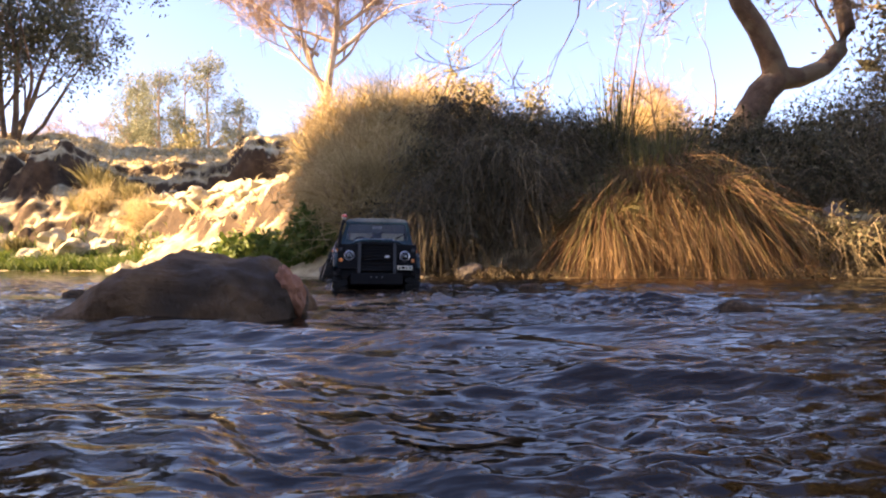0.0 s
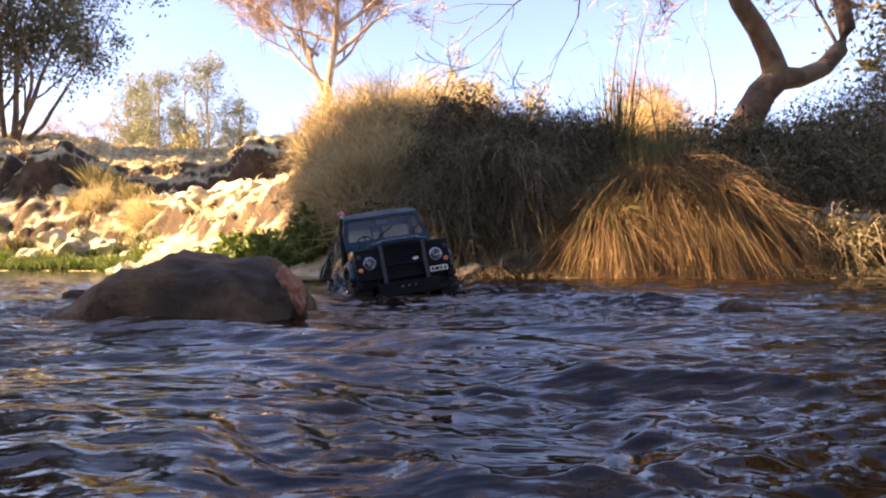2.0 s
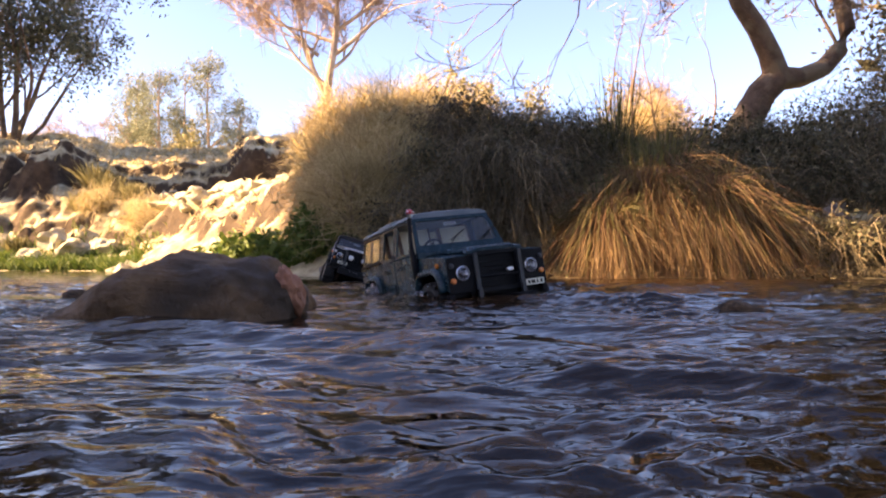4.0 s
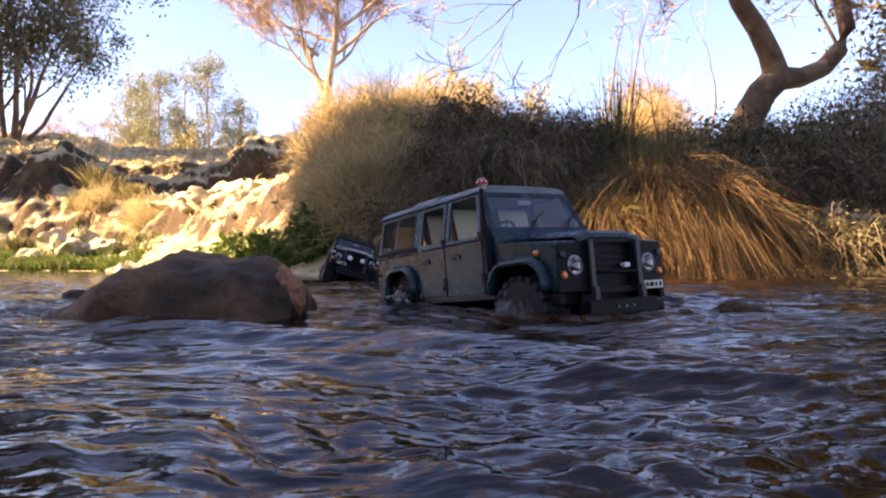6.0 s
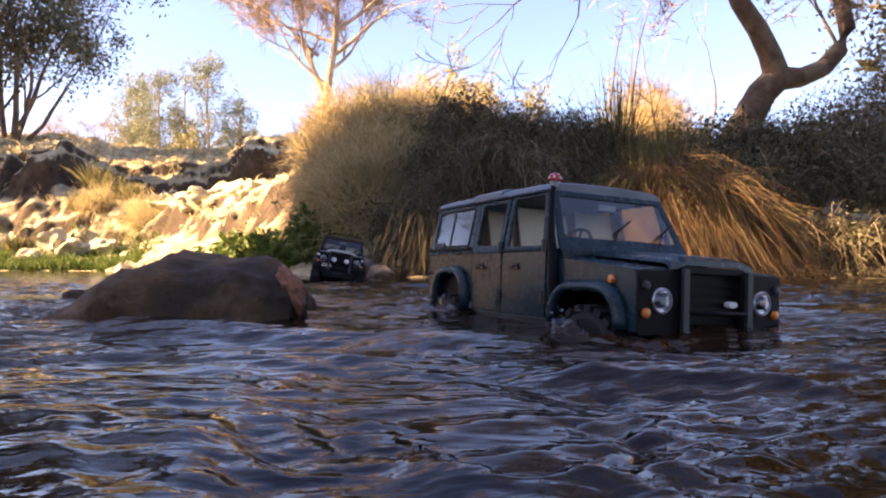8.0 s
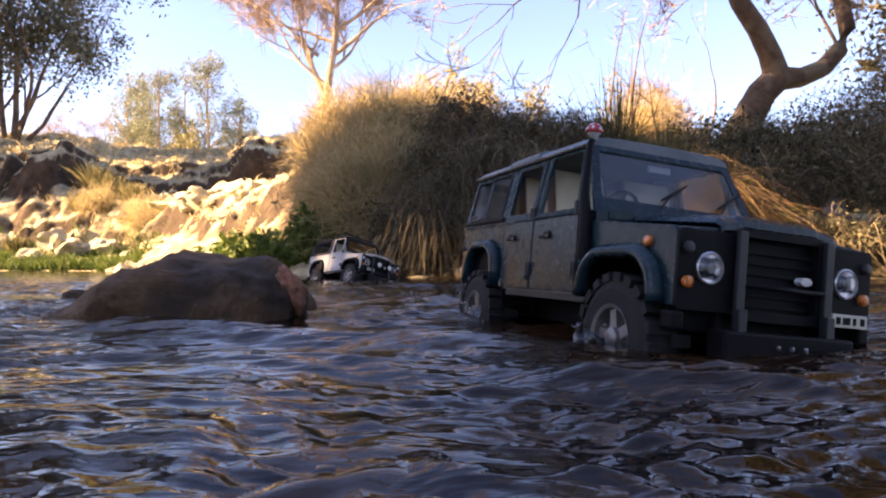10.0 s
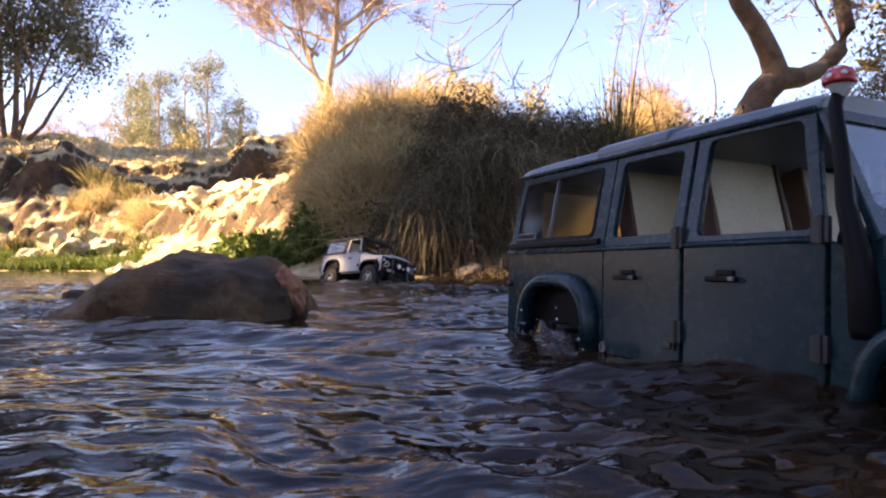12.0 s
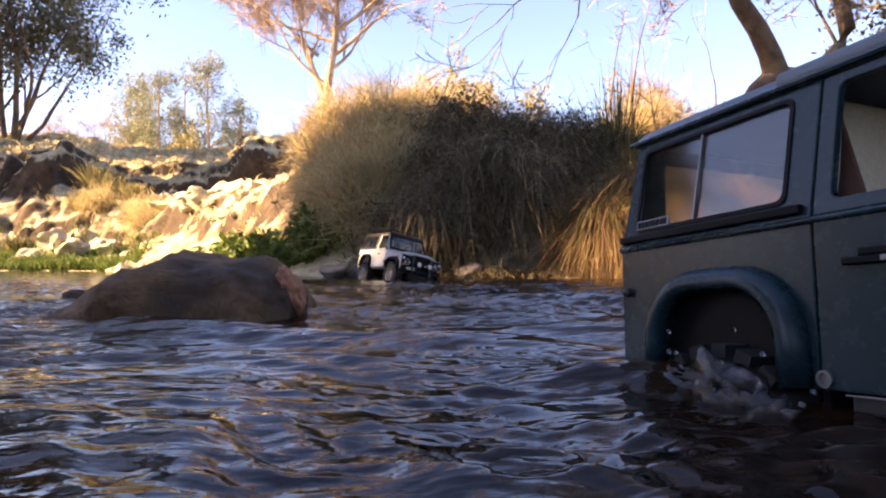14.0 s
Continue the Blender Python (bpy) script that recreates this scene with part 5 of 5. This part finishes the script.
# ---- trees ----
def tree(name, label, x, y, z, lines, leaf_points, leaf, size, bark, seed, sides=7, twigs=0, twig_len=0.3, twig_width=0.01):
    rng = np.random.default_rng(seed)
    ob = thing(name, label, "tree", pose(x, y, z))
    v, f = tubes(lines, sides)
    part("trunk", np_mesh("trunk", v, f, bark, True), None, ob, "forked trunk with tapering limbs")
    if leaf_points is not None and len(leaf_points):
        v, f = leaves(rng, leaf_points, size)
        part("crown", np_mesh("crown", v, f, leaf), None, ob, kind="stuff")
    if twigs is not None and not isinstance(twigs, int):
        d = unit(rng.normal(0, 1, twigs.shape) + [0, 0, 0.5])
        v, f = blades(rng, twigs, d, rng.uniform(0.5, 1.2, len(twigs)) * twig_len, twig_width, 0.05, 3)
        part("twig_haze", np_mesh("twigs", v, f, TWIG), None, ob, "haze of fine bare twigs", kind="stuff")
    return ob


def build_bare_tree():
    """Tall leafless tree behind the open bank."""
    rng = np.random.default_rng(8)
    x, y = -2.85, 16.0
    z = ground_at(x, y) - 0.1
    trunk = [(0, 0, 0), (0.03, 0, 0.9), (-0.02, 0, 1.7), (0.08, 0, 2.4), (0.20, 0, 3.1), (0.26, 0.1, 3.9), (0.25, 0.1, 4.7)]
    lines = [(trunk, [0.14, 0.125, 0.115, 0.10, 0.085, 0.07, 0.05])]
    tips = []
    for start, way, L, r in (((-0.01, 0, 2.0), (-0.30, 0.2, 1), 1.5, 0.09), ((0.22, 0, 3.0), (0.8, -0.2, 0.35), 1.5, 0.06), ((0.10, 0, 2.6), (0.75, 0.3, 0.45), 1.2, 0.05), ((0.26, 0.1, 4.0), (-0.7, 0.2, 0.6), 1.5, 0.06), ((0.25, 0.1, 4.4), (0.5, 0, 1), 1.5, 0.06), ((0.25, 0.1, 4.7), (-0.2, 0, 1), 1.4, 0.06), ((-0.2, 0.1, 3.0), (-0.8, 0, 0.55), 1.4, 0.05), ((0.25, 0.1, 3.6), (0.8, 0.1, 0.8), 1.4, 0.05), ((0.05, 0, 2.2), (-0.9, -0.1, 0.5), 1.5, 0.05), ((0.2, 0, 3.3), (-0.9, 0.1, 0.35), 1.6, 0.05), ((0.25, 0.1, 4.3), (-0.9, 0, 0.4), 1.5, 0.045)):
        ls, tp = grow(rng, start, (way[0], way[1], way[2] + 0.08), L, r, 4, 3, 0.42, 0.16, 0.66, 0.08, 0.006)
        lines += ls
        tips.append(tp)
    tips = np.concatenate(tips)
    tw = np.repeat(rng.permutation(tips)[:3000], 3, 0)
    tree("bare_tree", "tall leafless tree with pale sunlit bark", x, y, z, lines, None, None, 0, PALE_BARK, 9, 6, tw, 0.42, 0.012)


def build_trunk_tree():
    """The leaning tree that forks over the river, its bare twigs hanging across the sky."""
    rng = np.random.default_rng(18)
    trunk = [(1.831, 4.500, 0.591), (1.976, 4.500, 0.851), (2.072, 4.500, 1.043), (2.158, 4.480, 1.217), (2.257, 4.450, 1.323)]
    left = [(2.257, 4.450, 1.316), (2.179, 4.400, 1.470), (2.077, 4.350, 1.617), (1.943, 4.300, 1.767), (1.852, 4.300, 1.994), (1.737, 4.200, 2.271)]
    right = [(2.242, 4.450, 1.312), (2.436, 4.500, 1.334), (2.625, 4.550, 1.418), (2.764, 4.600, 1.558), (2.823, 4.600, 1.707), (2.787, 4.600, 1.895), (2.717, 4.600, 2.129), (2.512, 4.500, 2.467)]
    lines = [(trunk, [0.135, 0.115, 0.105, 0.10, 0.095]), (left, [0.085, 0.072, 0.066, 0.060, 0.055, 0.045]), (right, [0.085, 0.068, 0.062, 0.060, 0.056, 0.052, 0.05, 0.04])]
    tips = []
    starts = [(left[5], (-1, -0.1, 0.15), 1.0, 0.035), (left[4], (-1, 0.1, 0.10), 0.9, 0.028), (left[5], (-0.8, -0.3, 0.4), 1.0, 0.03), (right[6], (-0.6, 0.2, 0.1), 0.7, 0.025), (right[7], (0.7, 0, 0.3), 0.8, 0.03), (right[7], (-0.8, 0, 0.2), 0.8, 0.03), (right[3], (-0.1, 0, 1), 0.4, 0.018), (left[3], (0.6, 0.1, 0.6), 0.4, 0.012)]
    for s, w, L, r in starts:
        ls, tp = grow(rng, s, w, L, r * 0.8, 5, 2, 0.42, -0.03, 0.70, 0.13, 0.0025)
        lines += ls
        tips.append(tp)
    tips = np.concatenate(tips)
    tree("leaning_tree", "leaning forked tree with rough brown bark and bare twigs", 0, 0, 0, lines, None, None, 0, BARK, 19, 10, tips, 0.16, 0.004)
    # bare saplings behind the sedge
    for i, (x, y) in enumerate(((1.75, 5.2), (1.45, 5.0), (1.2, 5.3), (2.05, 5.2))):
        ls, tp = grow(rng, (0, 0, 0), (rng.normal(0, 0.2), 0, 1), 0.55, 0.014, 3, 2, 0.5, 0.2, 0.7, 0.12)
        tree("sapling", "thin bare sapling on the bank", x, y, ground_at(x, y) + 0.25, ls, None, None, 0, BARK, 50 + i, 5, tp, 0.14, 0.004)


def build_left_tree():
    rng = np.random.default_rng(28)
    x, y = -7.35, 11.2
    z = ground_at(x, y) - 0.1
    lines, tips = [], []
    for way, L, r in (((0.22, 0, 1), 1.5, 0.060), ((-0.2, 0.2, 1), 1.6, 0.055), ((0.45, -0.2, 1), 1.4, 0.045), ((0.1, 0.1, 1), 1.5, 0.05), ((0.7, 0.1, 1), 1.3, 0.04)):
        ls, tp = grow(rng, (way[0] * 0.3, 0, 0), way, L, r, 4, 2, 0.40, 0.22, 0.76, 0.10)
        lines += ls
        tips.append(tp)
    tips = np.concatenate(tips)
    # the two highest clumps, out of view, are added to darken water reflections
    pts = [clumps(rng, 14000, (0.5, 0, 3.3), (2.0, 1.7, 1.6), 90, 0.20), clumps(rng, 9500, (-0.6, 0, 2.5), (1.6, 1.4, 1.5), 60, 0.20), clumps(rng, 5000, (0.7, 0, 1.7), (1.3, 1.0, 0.7), 30, 0.14), clumps(rng, 5000, (0.4, 0, 5.6), (2.6, 2.0, 1.3), 70, 0.24), clumps(rng, 2600, (1.2, 0.2, 3.4), (1.3, 1.2, 1.2), 40, 0.16), clumps(rng, 6000, (0.2, -0.5, 8.2), (3.2, 2.2, 2.0), 90, 0.26)]
    tree("olive_tree", "grey-green leafy tree on the bank top", x, y, z, lines, np.concatenate(pts), OLIVE_LEAF, 0.075, BARK, 29, 6)


def build_far_trees():
    rng = np.random.default_rng(38)
    # tall thin-crowned trees beyond the meadow
    for i, (b, top, d) in enumerate(((-0.488, 0.262, 45), (-0.425, 0.308, 44), (-0.452, 0.240, 47), (-0.385, 0.300, 46), (-0.350, 0.316, 45), (-0.316, 0.268, 46), (-0.400, 0.240, 48), (-0.465, 0.285, 47))):
        x, y = b * d, d
        z = ground_at(x, y)
        H = top * d + EYE - z
        bend = rng.normal(0, 0.35)
        trunk = [(0, 0, 0), (bend * 0.3, 0, H * 0.35), (bend, 0, H * 0.7), (bend * 0.8, 0, H * 0.97)]
        lines = [(trunk, [0.16, 0.13, 0.08, 0.02])]
        pts = []
        for k in range(13):
            h = H * rng.uniform(0.48, 0.97)
            a = rng.uniform(0, 6.28)
            far = (1 - h / H) * 2.0 + 0.3
            c = np.array([bend + math.cos(a) * far, math.sin(a) * far, h])
            lines.append(([(bend * h / H, 0, h - 0.9), c * [0.6, 0.6, 1] - [0, 0, 0.3], c], [0.06, 0.04, 0.02]))
            pts.append(clumps(rng, 420, c, (0.95, 0.9, 0.75), 18, 0.17))
        tree("eucalyptus", "tall thin-crowned eucalyptus beyond the meadow", x, y, z, lines, np.concatenate(pts), GUM_LEAF, 0.15, PALE_BARK, 200 + i, 5)
    # pale leafless bushes and small trees on the skyline
    for i, (b, top, d, w, leafy) in enumerate(((-0.565, 0.235, 26, 1.6, 0), (-0.605, 0.21, 27, 1.3, 0), (-0.385, 0.205, 32, 0.7, 1), (-0.010, 0.305, 24, 0.6, 1), (0.022, 0.300, 22, 0.8, 1), (0.045, 0.295, 23, 0.6, 1), (0.072, 0.272, 25, 0.5, 1), (0.142, 0.282, 24, 0.55, 1), (0.270, 0.290, 22, 0.75, 1), (0.318, 0.270, 14, 0.75, 0), (0.345, 0.22, 15, 0.8, 1), (-0.18, 0.215, 14, 0.4, 0))):
        x, y = b * d, d
        z = ground_at(x, y)
        H = top * d + EYE - z
        lines, tips = grow(rng, (0, 0, 0), (0, 0, 1), H * 0.42, 0.06, 3, 3, 0.45, 0.3, 0.66, 0.1)
        pts = clumps(rng, 1500, (0, 0, H * 0.66), (w, w, H * 0.36), 34, 0.12 + 0.06 * w)
        if leafy:
            tree("golden_tree", "sunlit golden-green tree beyond the bank", x, y, z, lines, pts, EUCALYPT_LEAF, 0.16, PALE_BARK, 230 + i, 5)
        else:
            tree("bare_shrub", "pale twiggy leafless shrub on the skyline", x, y, z, lines, None, None, 0, PALE_BARK, 230 + i, 5, pts, 0.5, 0.016)


def build_shade_trees():
    """Trees out of view, most on the near bank, added to keep the river in shade."""
    rng = np.random.default_rng(48)

    def blocker_tree(x, y, H, w, n=3800, mid=0.56, tall=0.42):
        z = ground_at(x, y)
        lines, tips = grow(rng, (0, 0, 0), (0, 0, 1), H * 0.40, 0.16, 3, 3, 0.5, 0.2, 0.62, 0.08)
        pts = clumps(rng, n, (0, 0, H * mid), (w, w, H * tall), 90, 0.10 if w < 0.8 else 0.24)
        return tree("blocker_tree", "dense dark tree added out of view to block light", x, y, z - 0.1, lines, pts, DARK_LEAF, 0.30, DARK_BARK, int(1000 + 10 * (y + 20)), 6)

    def sunward(x, y):
        """A place for an added shade tree, turned with the sun about the great sedge."""
        dx, dy, c, k = x - 0.5, y - 3.2, math.cos(radians(-11.4)), math.sin(radians(-11.4))
        return 0.5 + c * dx - k * dy, 3.2 + k * dx + c * dy

    # unseen along the near bank, one low so sun reaches the great sedge
    for x, y, H, w in ((-8.0, -6.2, 8.0, 1.5), (-7.6, -4.2, 8.2, 1.5), (-7.8, -2.4, 8.2, 1.1), (-7.6, -0.45, 3.6, 0.7), (-5.4, -2.4, 5.4, 1.0), (-5.0, -4.4, 6.0, 1.3)):
        blocker_tree(*sunward(x, y), H, w)
    # behind the camera, added to darken reflections and sky light
    for x, y, H, w in ((-2.2, -6.4, 7.0, 2.0), (1.6, -5.8, 7.6, 2.1), (4.8, -4.6, 7.2, 2.0), (5.8, -1.6, 6.8, 1.9)):
        blocker_tree(x, y, H, w, 3000)
    # canopy over the downstream end; high clumps added out of view to darken reflections
    z = ground_at(3.7, 4.7)
    lines, tips = grow(rng, (0, 0, 0), (-0.1, 0, 1), 2.2, 0.12, 3, 3, 0.45, 0.2, 0.66, 0.08)
    pts = np.concatenate([clumps(rng, 8000, (-0.3, 0, 3.9 - z), (2.2, 1.8, 1.4), 120, 0.16), clumps(rng, 2600, (-0.1, 0, 1.2), (0.62, 0.6, 1.0), 50, 0.10), clumps(rng, 9000, (-1.7, 0.2, 4.1 - z), (1.9, 1.7, 1.1), 120, 0.15)])
    tree("evergreen_tree", "dark evergreen tree leaning over the water", 3.7, 4.7, z - 0.05, lines, pts, DARK_LEAF, 0.055, DARK_BARK, 71, 6)
    # added crowns that block sun from the right bushes and the thicket
    blocker_tree(*sunward(-9.2, -1.15), 9.4, 1.1, 4500, 0.835, 0.155)
    blocker_tree(-7.8, 2.01, 8.0, 0.56, 5800, 0.56, 0.21)
    # low tree added out of view to shade the ford
    blocker_tree(-8.16, 0.74, 3.8, 0.42, 3200)
    # upstream tree added out of view so its shade lies along the earth step
    blocker_tree(-9.6, 7.95, 8.0, 0.62, 5200, 0.57, 0.19)
    # out of view downstream and upstream, added to darken reflections
    for x, y, H, w in ((5.0, 5.0, 6.0, 1.25), (6.2, 4.2, 7.0, 1.6), (-9.6, 10.4, 8.5, 1.9), (-14.0, 1.4, 4.4, 1.8), (-13.6, 9.6, 4.0, 1.7), (-17.0, 4.2, 4.0, 2.0)):
        blocker_tree(x, y, H, w, 4200)


build_big_rock()
build_stones()
build_bank_growth()
build_low_plants()
build_bare_tree()
build_trunk_tree()
build_left_tree()
build_far_trees()
build_shade_trees()


# ---- what moves ----
GREEN_PATH = [
    (0.0, -0.1507, 1.5078, 0.0222, -0.8, -9.2, -83.9),
    (0.5, -0.1435, 1.5249, -0.0002, 9.9, 0.8, -82.3),
    (1.0, -0.1467, 1.4703, -0.0045, 11.0, 1.4, -85.2),
    (1.5, -0.1502, 1.428, -0.0051, 0.0, 3.8, -85.5),
    (2.0, -0.078, 1.2419, 0.0155, 8.9, -7.2, -76.0),
    (2.5, -0.0553, 1.2296, 0.0188, 6.0, -5.4, -71.3),
    (3.0, -0.0281, 1.1931, 0.032, 11.1, -8.1, -67.3),
    (3.2, 0.0065, 1.1768, 0.0048, 11.4, -9.3, -70.8),
    (4.3, 0.0772, 1.0535, -0.002, 4.2, -2.7, -63.45),
    (5.3, 0.148, 0.9303, -0.0088, -3.0, 3.9, -56.1),
    (5.5, 0.1607, 0.8926, -0.0, -4.4, 1.7, -56.0),
    (6.0, 0.1691, 0.8227, 0.007, 1.9, -4.9, -57.4),
    (6.5, 0.1695, 0.7426, 0.0174, -2.0, -9.3, -63.4),
    (7.0, 0.1826, 0.6497, -0.0189, 4.8, 0.7, -65.7),
    (7.5, 0.2132, 0.6459, -0.0252, -3.3, 0.2, -64.5),
    (8.0, 0.2125, 0.6429, -0.0233, -2.6, -0.2, -64.6),
    (8.2, 0.2118, 0.634, -0.0174, -2.2, -1.6, -64.6),
    (9.3, 0.2143, 0.5473, -0.006, -4.2, -0.75, -68.7),
    (10.5, 0.2168, 0.4606, 0.0053, -6.2, 0.1, -72.8),
    (11.0, 0.2385, 0.331, -0.0243, 2.2, -2.9, -70.9),
    (11.5, 0.2543, 0.2645, -0.0364, -7.9, 0.4, -70.7),
    (12.0, 0.2788, 0.2598, -0.0265, -1.8, -0.3, -66.4),
    (12.5, 0.2707, 0.2121, -0.0217, -3.7, -2.8, -68.1),
    (13.0, 0.2905, 0.1936, -0.0128, -4.4, -2.2, -66.3),
    (13.5, 0.3066, 0.1536, -0.0173, -2.3, 2.5, -68.3),
    (14.0, 0.3178, 0.0766, -0.0009, -2.1, -4.6, -68.8),
]
WHITE_PATH = [
    (0.0, -0.333, 2.40, 0.018, -17.0, -12.0, -74.0),
    (5.3, -0.333, 2.40, 0.018, -17.0, -12.0, -74.0),
    (6.5, -0.345, 2.40, 0.018, -14.0, -12.0, -75.0),
    (8.0, -0.390, 2.46, 0.018, -10.0, -9.0, -80.0),
    (9.2, -0.340, 2.50, 0.010, -14.0, -7.0, -62.0),
    (10.5, -0.245, 2.50, 0.000, -15.0, -4.0, -43.0),
    (11.0, -0.228, 2.48, -0.002, -16.0, -4.0, -42.0),
    (11.5, -0.225, 2.50, -0.002, -15.0, -4.0, -43.0),
    (12.0, -0.212, 2.52, 0.000, -13.0, -3.0, -44.0),
    (12.5, -0.192, 2.60, 0.004, -5.0, -2.0, -45.1),
    (13.0, -0.180, 2.60, 0.006, -7.0, -1.3, -46.8),
    (13.5, -0.151, 2.58, 0.006, -10.0, 0.0, -54.0),
    (14.0, -0.122, 2.55, 0.012, -12.0, 0.0, -57.6),
]


def rolling(path, wheel, radius=0.047):
    """Spin of a wheel from the way that its car has gone, in steps of a quarter second."""
    ts = np.array([p[0] for p in path])
    xy = np.array([p[1:3] for p in path])
    far = np.concatenate([[0], np.cumsum(np.hypot(*np.diff(xy, axis=0).T))])
    x, y, z = wheel.location
    return [(t, pose(x, y, z, 0, math.degrees(np.interp(t, ts, far) / radius), 0)) for t in np.arange(0, SECONDS + 0.01, 0.25)]


def motions():
    for car, wheels, path in ((GREEN_CAR, GREEN_WHEELS, GREEN_PATH), (WHITE_CAR, WHITE_WHEELS, WHITE_PATH)):
        walk(car, [(t, pose(*p)) for t, *p in path])
        for w in wheels:
            walk(w, rolling(path, w))
    walk(BOW_WAVE, [(t, pose(x, y, float(fall(y + 0.1)), 0, 0, rz)) for t, x, y, z, rx, ry, rz in GREEN_PATH])
    walk(DRIFT, [(0.0, pose(0, 0, 0)), (7.0, pose(0.85, -0.05, 0)), (SECONDS, pose(1.7, -0.1, 0))])


motions()
